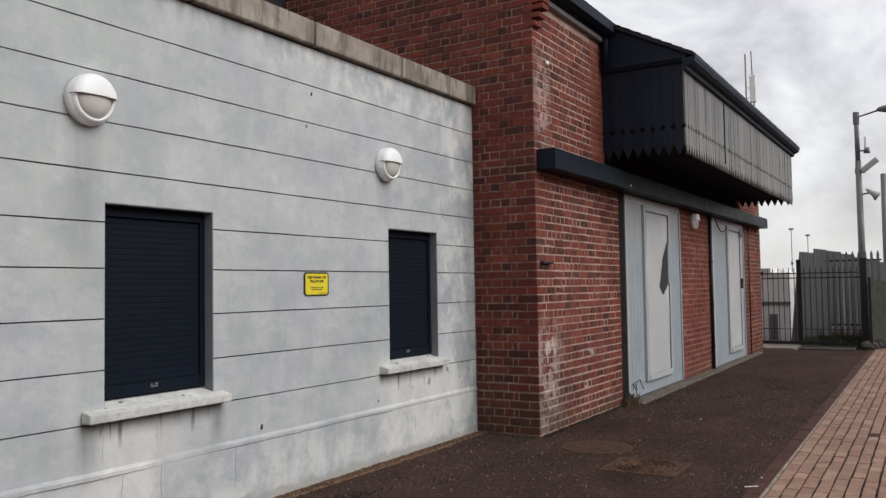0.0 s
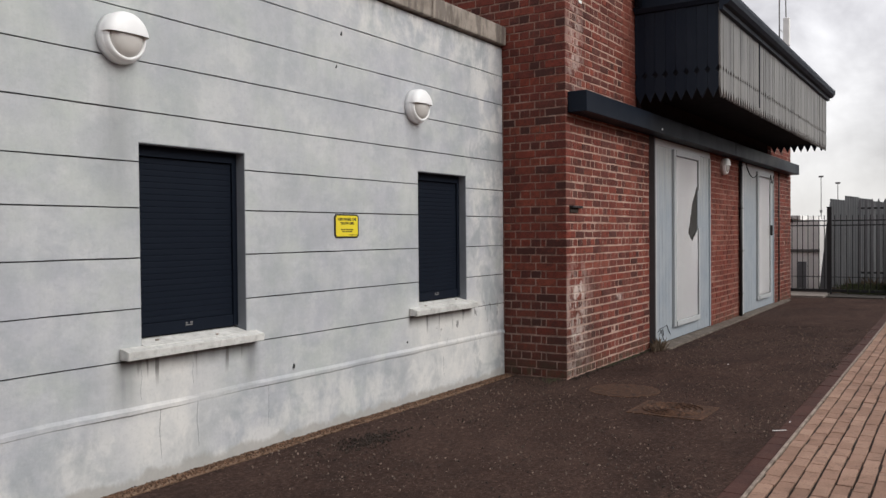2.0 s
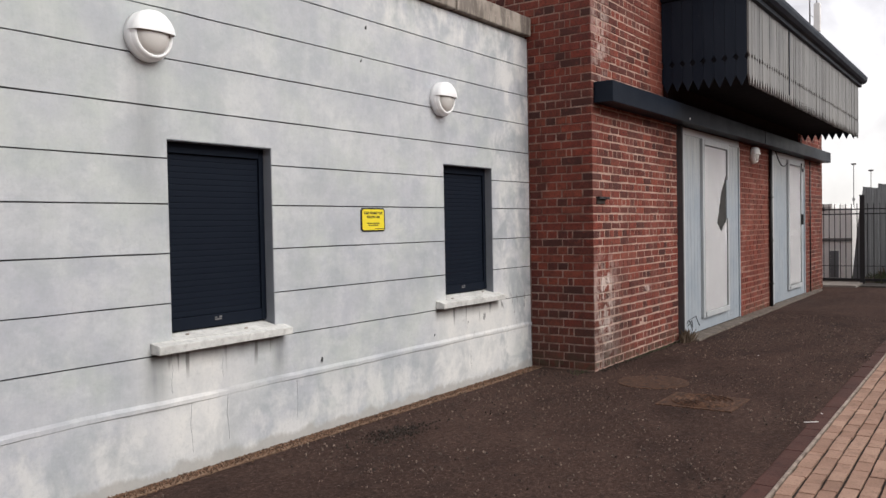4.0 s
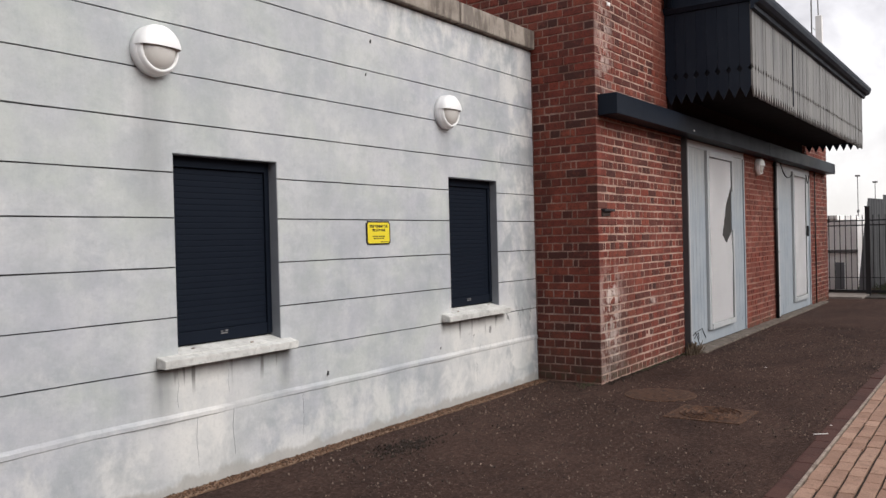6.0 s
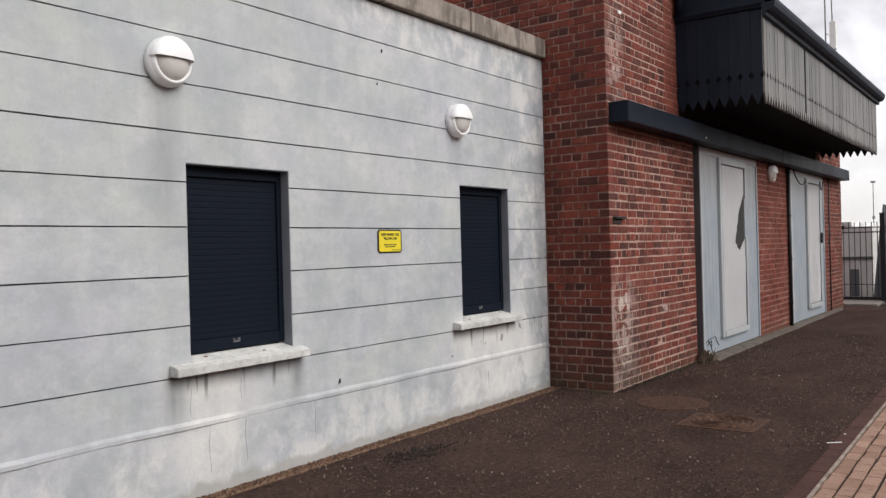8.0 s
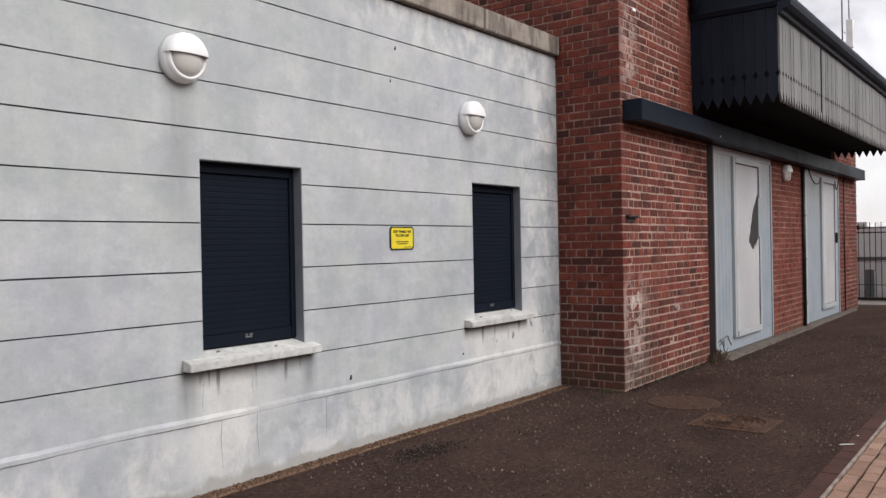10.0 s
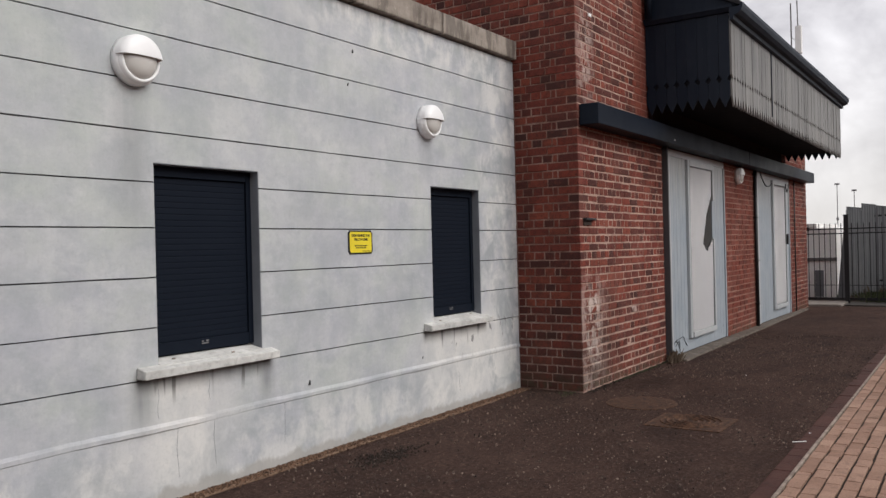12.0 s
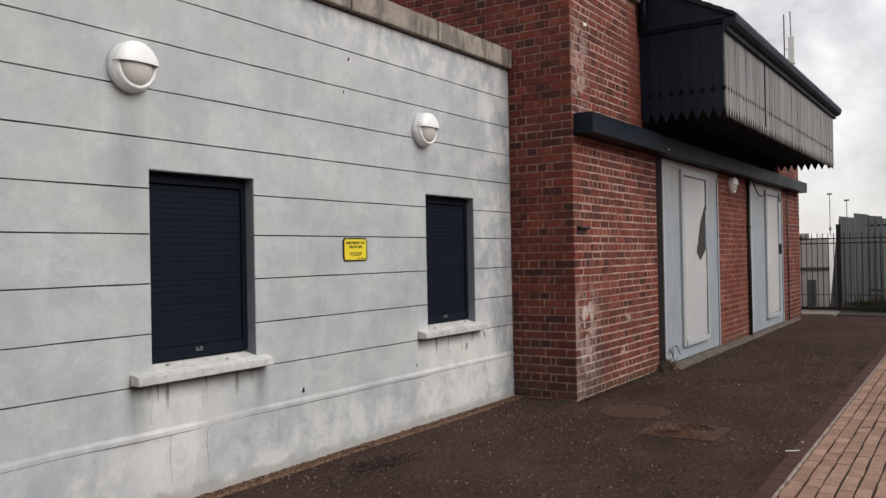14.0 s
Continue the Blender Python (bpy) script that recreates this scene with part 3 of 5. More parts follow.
def rod(p, q, r0, r1=None, seg=10, bm=None):
    bm = bm or bmesh.new()
    p, q = Vector(p), Vector(q)
    d = q - p
    m = Matrix.Translation((p + q) / 2) @ d.to_track_quat("Z", "Y").to_matrix().to_4x4()
    bmesh.ops.create_cone(bm, cap_ends=True, segments=seg, radius1=r0, radius2=r0 if r1 is None else r1, depth=d.length, matrix=m)
    return bm


def lathe(profile, centre, axis_turn, seg=36, bm=None, share=1.0, start=0.0):
    """Turns a profile of (radius, height) about an axis that starts at centre."""
    bm = bm or bmesh.new()
    m = Matrix.Translation(centre) @ axis_turn.to_4x4()
    rings = []
    count = seg if share >= 1 else int(seg * share) + 1
    for r, h in profile:
        rings.append([bm.verts.new(m @ Vector((r * math.cos(start + k * math.tau / seg), r * math.sin(start + k * math.tau / seg), h)))
                      for k in range(count)])
    for a, b in zip(rings, rings[1:]):
        for k in range(count if share >= 1 else count - 1):
            q = (a[k], a[(k + 1) % count], b[(k + 1) % count], b[k])
            bm.faces.new(q)
    bmesh.ops.remove_doubles(bm, verts=bm.verts, dist=1e-5)
    bmesh.ops.recalc_face_normals(bm, faces=bm.faces)
    return bm


def cable(points, r, bm=None, seg=6):
    bm = bm or bmesh.new()
    for p, q in zip(points, points[1:]):
        rod(p, q, r, None, seg, bm)
    return bm


# ---- the plan ----
GREY_END = 7.818      # where the grey wall meets the brick gable
BRICK_Y = -0.733      # front face of the brick building
BRICK_END = 19.95
COURSE, HEAD, STRETCH, JOINT = 0.0846, 0.1175, 0.235, 0.0135
DOORS = ((10.42, 13.20, 2.735), (15.20, 18.02, 2.735))
WINDOWS = ((3.23, 4.096), (6.211, 7.053))
W_TOP, W_BOT, W_CUT = 2.082, 0.875, 0.838
GROOVES = (0.765, 1.073, 1.380, 1.683, 1.962, 2.270, 2.572, 2.872, 3.175)
GABLE_BACK = 2.66
TURN = 0.0130         # the pavement's turn against the building

# ground: one sheet to the horizon, with the asphalt walk on it
solid("ground", box(-900, 900, -900, 900, -1.0, -0.06), M_ASPHALT, "dark worn asphalt ground reaching to the horizon", "ground", kind="structure")


def asphalt_walk():
    bm = bmesh.new()
    nx, ny = 350, 44
    x0, x1, y0, y1 = -8.0, 27.0, -2.985, 0.6
    grid = [[None] * (ny + 1) for _ in range(nx + 1)]
    for i in range(nx + 1):
        for j in range(ny + 1):
            x = x0 + (x1 - x0) * i / nx
            y_lo = y0 + TURN * (x - 8)
            y = y_lo + (y1 - y_lo) * j / ny
            z = 0.008 * noise.noise((x * 0.7, y * 0.9, 3.0)) + 0.003 * noise.noise((x * 4, y * 4, 1.0)) - 0.004
            # level bedding round the two covers
            near = min(max(abs(x - 6.93) - 0.30, abs(y + 2.10) - 0.33), math.hypot(x - 7.56, y + 1.44) - 0.35)
            level = min(max(1 - (near - 0.12) / 0.25, 0), 1)
            z = z * (1 - level) - 0.002 * level
            grid[i][j] = bm.verts.new((x, y, z))
    for i in range(nx):
        for j in range(ny):
            bm.faces.new((grid[i][j], grid[i + 1][j], grid[i + 1][j + 1], grid[i][j + 1]))
    return solid("asphalt_walk", bm, M_ASPHALT, "dark worn asphalt walk strewn with pale grit", "pavement", kind="structure", smooth=True)


asphalt_walk()

# far side of the line: a plain long wall, never in view, added to cut low light
solid("wall_opposite", box(-45, 70, -15.3, -15.0, -0.06, 4.8), M_BRICK, "unseen added wall that blocks low light from the far side", "wall", kind="structure")

# pavement bed under the block pavers
pavement = thing("pavement", (8, -4.49, 0), "buff block pavement with dark joints beside the asphalt", "pavement", kind="structure")
part("joint_bed", box(-8, 30, -6.5, -3.10, -0.058, -0.017), M_SAND, pavement)
pavement.rotation_euler.z = TURN
edging = thing("edging", (8, -3.03, 0), "dark brown brick edging along the asphalt walk", "kerb", kind="structure")
edging.rotation_euler.z = TURN
part("bed", box(-8, 27, -3.10, -2.955, -0.056, -0.016), M_SAND, edging)
part("pale_edge", box(-8, 27, -3.122, -3.100, -0.05, 0.003, 0.003), M_KERB, edging, "pale worn stone lip")


# ---- grey annex ----
def wavy_band(outline, seed):
    """A flat band of render, its outline in (x, z), with slightly uneven long edges."""
    pts = []
    n = len(outline)
    for i in range(n):
        (xa, za), (xb, zb) = outline[i], outline[(i + 1) % n]
        steps = max(1, int(abs(xb - xa) / 0.09))
        for k in range(steps):
            x, z = xa + (xb - xa) * k / steps, za + (zb - za) * k / steps
            if k:
                z += 0.0022 * noise.noise((x * 3.1, seed, z * 40)) + 0.0012 * noise.noise((x * 13, seed, z * 40))
            pts.append((x, z))
    bm = prism(pts, "y", 0.0, 0.0155)
    return bm


def grey_wall():
    wall = thing("wall_north", (0, 0, 0), "pale grey painted wall with horizontal grooves and white patches", "wall", kind="structure")
    x_lo, x_hi = -6.0, GREY_END - 0.005
    bm = bmesh.new()
    for a, b in ((x_lo, WINDOWS[0][0]), (WINDOWS[0][1], WINDOWS[1][0]), (WINDOWS[1][1], x_hi)):
        box(a, b, 0.016, 0.32, -0.05, 3.495, 0, bm)
    for a, b in WINDOWS:
        box(a, b, 0.016, 0.32, -0.05, W_CUT - 0.006, 0, bm)
        box(a, b, 0.016, 0.32, W_TOP, 3.495, 0, bm)
    part("core", bm, M_GROOVE, wall)
    levels = (0.470, *GROOVES, 3.480)
    for z0, z1 in zip(levels, levels[1:]):
        lo, hi = z0 + (0.0 if z0 < 0.5 else 0.0046), z1 - (0.0046 if z1 < 3.4 else 0)
        spans = [(x_lo, x_hi)]
        for a, b in WINDOWS:
            if lo < W_TOP - 0.001 and hi > W_CUT + 0.001:
                spans = [s for x, y in spans for s in ((x, min(y, a)), (max(x, b), y)) if s[1] - s[0] > 0.01]
        for a, b in spans:
            if lo < W_TOP < hi or lo < W_CUT < hi:
                continue
            part("render_band", wavy_band([(a, lo), (b, lo), (b, hi), (a, hi)], z0), M_RENDER, wall)
        if lo < W_TOP < hi or lo < W_CUT < hi:
            # bands that run round a window head or foot
            cut = W_TOP if lo < W_TOP < hi else W_CUT
            top = lo < W_TOP < hi
            if top:
                outline = [(x_lo, hi), (x_lo, lo)]
                for a, b in WINDOWS:
                    outline += [(a, lo), (a, cut), (b, cut), (b, lo)]
                outline += [(x_hi, lo), (x_hi, hi)]
            else:
                outline = [(x_lo, lo), (x_lo, hi)]
                for a, b in WINDOWS:
                    outline += [(a, hi), (a, cut), (b, cut), (b, hi)]
                outline += [(x_hi, hi), (x_hi, lo)]
            part("render_band", wavy_band(outline, z0), M_RENDER, wall)
    # plinth, a little proud, with a sloped and slightly wavy top
    bm = bmesh.new()
    rows = []
    n = 160
    for i in range(n + 1):
        x = x_lo + (x_hi - x_lo) * i / n
        w = 0.011 * noise.noise((x * 1.3, 0, 0)) + 0.004 * noise.noise((x * 9, 1, 0))
        f = 0.002 * noise.noise((x * 5.0, 5, 0))
        g = max(0.12, 0.62 + 0.55 * noise.noise((x * 1.4, 8, 0)) + 0.2 * noise.noise((x * 7, 8, 3)) - 0.35 * math.exp(-((x - 3.7) / 0.45) ** 2)) if x < 6.2 else 0.5 + 0.3 * noise.noise((x * 2.5, 8, 0))
        rows.append([bm.verts.new(v) for v in ((x, 0.0, 0.486 + w), (x, -0.019 * g + f, 0.464 + w), (x, -0.018 * g + f, 0.441 + w),
                                               (x, -0.002 + f, 0.435 + w), (x, -0.004 + f, 0.18), (x, -0.008 + f, -0.03), (x, 0.012, -0.03))])
    for p, q in zip(rows, rows[1:]):
        for k in range(6):
            bm.faces.new((p[k], p[k + 1], q[k + 1], q[k]))
    bmesh.ops.recalc_face_normals(bm, faces=bm.faces)
    part("plinth", bm, M_RENDER, wall, "patchy white plinth with hairline cracks")
    # hairline joints and cracks in the plinth and under the sills
    rnd = random.Random(4)
    for x, z0, z1, y in ((3.37, 0.10, 0.44, -0.0042), (3.66, 0.14, 0.44, -0.0042), (3.22, 0.52, 0.70, -0.0005), (3.62, 0.56, 0.70, -0.0005),
                         (4.28, 0.14, 0.44, -0.0042), (6.62, 0.16, 0.34, -0.0042)):
        pts, xx = [], x
        for k in range(9):
            xx += rnd.uniform(-0.006, 0.006)
            pts.append((xx, y, z0 + (z1 - z0) * k / 8))
        part("hairline_crack", cable(pts, 0.0009, None, 4), M_JAMB, wall)
    for x, z, r in ((5.147, 3.108, 0.016), (5.08, 2.835, 0.012), (4.556, 0.535, 0.020), (6.02, 0.545, 0.010)):
        part("drill_hole", rod((x, -0.003, z - r * 0.6), (x + 0.008, -0.002, z + r), r * 0.55, r * 0.35, 8), M_INK, wall)
    return wall


wall_north = grey_wall()

# behind the grey wall: a flat roof, and the far sides of the annex
solid("annex_roof", box(-6, GREY_END - 0.01, 0.33, 6.0, 3.35, 3.45), M_SLATE, "dark flat roof of the grey annex", "roof", kind="structure")
solid("wall_annex_back", box(-6, GREY_END - 0.01, 5.7, 6.0, -0.05, 3.34), M_RENDER, "plain grey back wall of the annex", "wall", kind="structure")
solid("wall_annex_side", box(-6.3, -6.005, 0.0, 6.0, -0.05, 3.49), M_RENDER, "plain grey side wall of the annex", "wall", kind="structure")
solid("gravel_strip", box(-6, GREY_END - 0.004, -0.132, -0.010, -0.03, 0.004, 0.003), M_GRAVEL, "narrow brown gravel strip along the grey wall", "ground", kind="structure")


def coping():
    c = thing("coping", (3, 0, 3.5), "weathered buff concrete coping stones on the wall head", "coping", kind="structure")
    edges = [-6.0, -4.86, -3.61, -2.36, -1.11, 0.14, 1.39, 2.64, 3.89, 5.14, 6.39, GREY_END - 0.006]
    rnd = random.Random(2)
    for a, b in zip(edges, edges[1:]):
        d = rnd.uniform(-0.004, 0.004)
        bm = prism([(-0.058 + d, 3.498), (-0.062 + d, 3.690), (0.10, 3.71), (0.37, 3.72), (0.37, 3.496)], "x", a + 0.009, b - 0.009)
        bmesh.ops.bevel(bm, geom=list(bm.edges), offset=0.006, segments=2, affect="EDGES")
        part("coping_stone", bm, M_COPING, c)
    part("bed_joint", box(-6, GREY_END - 0.008, -0.03, 0.35, 3.50, 3.68), M_SAND, c)
    return c


coping()


def window_with_shutter(x0, x1, number):
    w = thing("window_" + str(number), ((x0 + x1) / 2, 0.1, W_BOT), "window opening closed by a dark navy roller shutter", "window", kind="structure")
    yb = 0.095
    # reveals
    for a, b in ((x0, x0 + 0.004), (x1 - 0.004, x1)):
        part("reveal", box(a, b, 0.004, 0.19, W_CUT + 0.006, W_TOP - 0.004), M_JAMB, w)
    part("reveal", box(x0 + 0.004, x1 - 0.004, 0.004, 0.19, W_TOP - 0.006, W_TOP - 0.001), M_JAMB, w)
    part("guide_rail", box(x1 - 0.046, x1 - 0.005, yb - 0.018, yb + 0.03, W_BOT + 0.012, W_TOP - 0.007, 0.003), M_SHUTTER, w)
    part("guide_rail", box(x0 + 0.005, x0 + 0.046, yb - 0.018, yb + 0.03, W_BOT + 0.012, W_TOP - 0.007, 0.003), M_SHUTTER, w)
    part("shutter_box", box(x0 + 0.05, x1 - 0.05, yb - 0.022, yb + 0.05, W_TOP - 0.075, W_TOP - 0.007, 0.004), M_SHUTTER, w)
    shutter = part("shutter", box(x0 + 0.03, x1 - 0.03, yb + 0.013, yb + 0.02, W_BOT, W_TOP - 0.01), M_SHUTTER, w, "dark navy roller shutter")
    z, top, pitch = W_BOT + 0.09, W_TOP - 0.077, 0.0385
    while z < top:
        h = min(pitch - 0.0004, top - z)
        prof = [(yb + 0.012, z), (yb - 0.0001, z + 0.0006), (yb - 0.0009, z + h * 0.2), (yb - 0.0009, z + h * 0.8), (yb - 0.0001, z + h - 0.0006), (yb + 0.012, z + h)]
        part("slat", prism(prof, "x", x0 + 0.045, x1 - 0.045), M_SHUTTER, shutter)
        z += pitch
    bar = part("bottom_bar", box(x0 + 0.045, x1 - 0.045, yb - 0.012, yb + 0.012, W_BOT + 0.010, W_BOT + 0.088, 0.004), M_SHUTTER, w)
    cx = (x0 + x1) / 2 + 0.0
    lock = box(cx - 0.028, cx + 0.028, yb - 0.016, yb - 0.0125, W_BOT + 0.05, W_BOT + 0.058)
    box(cx - 0.028, cx - 0.012, yb - 0.016, yb - 0.0125, W_BOT + 0.064, W_BOT + 0.072, 0, lock)
    box(cx + 0.008, cx + 0.030, yb - 0.016, yb - 0.0125, W_BOT + 0.064, W_BOT + 0.074, 0, lock)
    part("lock_marking", lock, M_FASCIA, bar, "worn pale marking on the lock")
    # sill: a thick slab with a sloped top and ears beyond the opening
    bm = prism([(-0.085, 0.777), (-0.088, 0.826), (-0.004, 0.846), (-0.001, 0.846), (-0.001, 0.777)], "x", x0 - 0.155, x1 + 0.085)
    bmesh.ops.bevel(bm, geom=list(bm.edges), offset=0.0035, segments=2, affect="EDGES")
    for v in bm.verts:
        v.co.y += 0.004 * noise.noise(v.co * 7)
        v.co.z += 0.003 * noise.noise(v.co * 9 + Vector((4, 0, 0)))
    part("window_sill", bm, M_SILL, w, "chipped white painted concrete sill")
    part("inner_sill", prism([(-0.03, 0.834), (-0.03, 0.844), (0.19, 0.892), (0.19, 0.834)], "x", x0 + 0.006, x1 - 0.006), M_SILL, w)
    rnd = random.Random(number)
    for _ in range(2):
        x, y = rnd.uniform(x0 + 0.05, x1 - 0.1), rnd.uniform(-0.02, 0.05)
        z = 0.844 + (y + 0.03) * 0.218
        solid("stone_chip", box(-0.011, 0.011, -0.006, 0.006, 0.0, 0.010, 0.002), M_COPING, "small brown chip of stone on a white sill", "stone chip", "chips on the sills", at=(0, 0, 0)).location = (x, y, z)
    return w


window_with_shutter(*WINDOWS[0], 1)
window_with_shutter(*WINDOWS[1], 2)


def bulkhead_lamp(at, radius, name="wall_lamp"):
    """Round wall lamp with an eyelid hood; its axis points away from the wall."""
    lamp = thing(name, at, "round white wall lamp with an eyelid hood and frosted lens", "lamp", "round lamps on the walls")
    turn = Euler((radians(90), 0, 0)).to_matrix()
    r = radius
    c = Vector(at)
    part("back_plate", lathe([(0, 0), (r, 0), (r * 1.0, r * 0.30), (r * 0.94, r * 0.40), (r * 0.80, r * 0.44), (0, r * 0.44)], c, turn, 40), M_WHITE, lamp, smooth=True)
    rim = part("rim", lathe([(r * 0.77, r * 0.42), (r * 0.78, r * 0.56), (r * 0.84, r * 0.58), (r * 0.90, r * 0.53), (r * 0.95, r * 0.38)], c, turn, 40), M_WHITE, lamp, smooth=True)
    part("diffuser", lathe([(r * 0.78, r * 0.43), (r * 0.74, r * 0.56), (r * 0.58, r * 0.68), (r * 0.34, r * 0.76), (0, r * 0.79)], c, turn, 40), M_DIFFUSER, rim,
         "grey frosted lens", smooth=True)
    # hood over the upper part: a dome cut by a level plane
    hood = lathe([(r * 1.0, r * 0.30), (r * 0.995, r * 0.50), (r * 0.95, r * 0.66), (r * 0.82, r * 0.78), (r * 0.6, r * 0.85), (r * 0.3, r * 0.89), (0, r * 0.90)], c, turn, 96)
    bmesh.ops.bisect_plane(hood, geom=list(hood.verts) + list(hood.edges) + list(hood.faces), plane_co=c + Vector((0, 0, r * 0.10)),
                           plane_no=(0, 0, 1), clear_inner=True)
    bmesh.ops.solidify(hood, geom=list(hood.faces), thickness=r * 0.05)
    part("hood", hood, M_WHITE, lamp, smooth=False)
    for o in lamp.children:
        if o.name.startswith("hood"):
            for p in o.data.polygons:
                p.use_smooth = True
            o.data.set_sharp_from_angle(angle=radians(35))
    return lamp


bulkhead_lamp((3.10, -0.001, 2.675), 0.150)
bulkhead_lamp((6.165, -0.001, 2.655), 0.150)


def lettering(words, size, x, z, y, material, parent, name="lettering"):
    cu = bpy.data.curves.new(name, "FONT")
    cu.body, cu.size, cu.align_x, cu.align_y, cu.extrude, cu.offset = words, size, "CENTER", "CENTER", 0.0004, 0.0011
    tmp = bpy.data.objects.new(name, cu)
    scene.collection.objects.link(tmp)
    bpy.context.view_layer.update()
    me = bpy.data.meshes.new_from_object(tmp.evaluated_get(bpy.context.evaluated_depsgraph_get()))
    bpy.data.objects.remove(tmp)
    me.materials.append(material)
    ob = new(name, me)
    ob.parent = parent
    ob.matrix_basis = Matrix.Translation(Vector((x, y, z)) - WORLD_AT[parent]) @ pose(0, 0, 0, 90, 0, 0)
    WORLD_AT[ob] = WORLD_AT[parent]
    return ob


def yellow_sign():
    x0, x1, z0, z1 = 5.038, 5.342, 1.484, 1.673
    s = thing("warning_sign", ((x0 + x1) / 2, 0, z0), "yellow warning sign with black border and black lettering", "sign")
    bm = box(x0, x1, -0.006, 0.0, z0, z1)
    bmesh.ops.bevel(bm, geom=[e for e in bm.edges if abs(e.verts[0].co.y - e.verts[1].co.y) > 0.003], offset=0.014, segments=4, affect="EDGES")
    part("border", bm, M_INK, s, "black rim")
    bm = box(x0 + 0.0155, x1 - 0.0155, -0.0085, -0.006, z0 + 0.0115, z1 - 0.0115)
    bmesh.ops.bevel(bm, geom=[e for e in bm.edges if abs(e.verts[0].co.y - e.verts[1].co.y) > 0.001], offset=0.009, segments=4, affect="EDGES")
    panel = part("panel", bm, M_YELLOW, s, "yellow face")
    cx = (x0 + x1) / 2
    lettering("KEEP BEHIND THE", 0.028, cx, z1 - 0.042, -0.0089, M_INK, panel)
    lettering("YELLOW LINE", 0.027, cx, z1 - 0.073, -0.0089, M_INK, panel)
    for z, half in ((z0 + 0.066, 0.078), (z0 + 0.050, 0.062)):
        rnd = random.Random(int(z * 1000))
        x = cx - half
        while x < cx + half:
            wd = rnd.uniform(0.012, 0.03)
            part("print_bar", box(x, min(x + wd, cx + half), -0.0092, -0.0086, z - 0.0045, z + 0.0045), M_INK, panel)
            x += wd + 0.006
    part("print_bar", box(cx + 0.02, x1 - 0.022, -0.0092, -0.0086, z0 + 0.020, z0 + 0.025), M_INK, panel)
    for x in (x0 + 0.02, x1 - 0.02):
        part("screw", rod((x, -0.0085, z1 - 0.018), (x, -0.011, z1 - 0.018), 0.004, 0.003, 8), M_POLE, s)
    return s


yellow_sign()


# ---- brick building ----
def brick_core():
    wall = thing("wall_east", (12, BRICK_Y, 0), "weathered red brick wall in English bond, bleached at the corner", "wall", kind="structure")
    f = BRICK_Y + 0.0060
    bm = bmesh.new()
    xs = [GREY_END + 0.0095, DOORS[0][0], DOORS[0][1], DOORS[1][0], DOORS[1][1], BRICK_END - 0.0095]
    for a, b in ((xs[0], xs[1]), (xs[2], xs[3]), (xs[4], xs[5])):
        box(a, b, f, f + 0.33, -0.05, 4.56, 0, bm)
    for a, b, h in DOORS:
        box(a, b, f, f + 0.33, h, 4.56, 0, bm)
    part("mortar_bed", bm, M_MORTAR, wall)
    gable = thing("wall_gable", (GREY_END, 1, 0), "red brick gable wall rising behind the grey annex", "wall", kind="structure")
    x = GREY_END + 0.0095
    part("mortar_bed", prism([(f + 0.335, -0.05), (f + 0.335, 4.62), (GABLE_BACK - 0.005, 6.75), (GABLE_BACK - 0.005, -0.05)], "x", x, x + 0.33), M_MORTAR, gable)
    part("corner_fill", box(x, x + 0.3, f + 0.33, f + 0.335, -0.05, 4.56), M_MORTAR, gable)
    return wall, gable


wall_east, wall_gable = brick_core()
solid("wall_far_end", box(BRICK_END - 0.33, BRICK_END, BRICK_Y + 0.34, 6.0, -0.05, 4.5), M_BRICK, "red brick end wall of the building", "wall", kind="structure")
solid("wall_brick_back", box(GREY_END + 0.34, BRICK_END - 0.34, 5.7, 6.0, -0.05, 4.5), M_BRICK, "red brick back wall of the building", "wall", kind="structure")

# steel beam across the front
def steel_beam():
    b = thing("beam", (13, -0.84, 2.74), "long dark blue-grey boxed beam across the brick front", "beam", kind="structure")
    for x0, x1 in ((7.864, 14.05), (14.062, 19.75)):
        part("casing", box(x0, x1, -0.943, BRICK_Y + 0.002, 2.742, 2.955, 0.006), M_BEAM, b)
    part("joint_cover", box(14.02, 14.095, -0.947, BRICK_Y, 2.738, 2.959, 0.003), M_BEAM, b)
    for x in (10.25,):
        part("bolt", rod((x, -0.943, 2.79), (x, -0.952, 2.79), 0.014, 0.011, 8), M_WHITE, b, "white bolt cap")
    return b


steel_beam()

# eaves: fascia, gutter and roof
def main_eaves():
    r = thing("roof", (13, 1, 4.6), "dark slate roof with black gutter and grey fascia", "roof", kind="structure")
    part("fascia", box(7.98, BRICK_END + 0.1, -0.79, BRICK_Y + 0.004, 4.545, 4.66, 0.004), M_FASCIA, r, "dull grey fascia board")
    part("drip_batten", box(7.98, BRICK_END + 0.1, -0.80, -0.79, 4.60, 4.62), M_SOFFIT, r)
    g = bmesh.new()
    prof = [(-0.79, 4.64), (-0.86, 4.62), (-0.925, 4.65), (-0.94, 4.75), (-0.92, 4.75), (-0.91, 4.665), (-0.86, 4.64), (-0.79, 4.66)]
    part("gutter", prism(prof, "x", 7.90, BRICK_END + 0.12, g), M_BLACK, r, "black gutter")
    part("slate_slope", prism([(-0.93, 4.74), (-0.93, 4.77), (GABLE_BACK, 6.95), (GABLE_BACK, 6.90)], "x", 7.80, BRICK_END + 0.12), M_SLATE, r)
    part("slate_slope", prism([(GABLE_BACK, 6.95), (GABLE_BACK, 6.90), (6.2, 4.6), (6.2, 4.65)], "x", 7.80, BRICK_END + 0.12), M_SLATE, r)
    return r


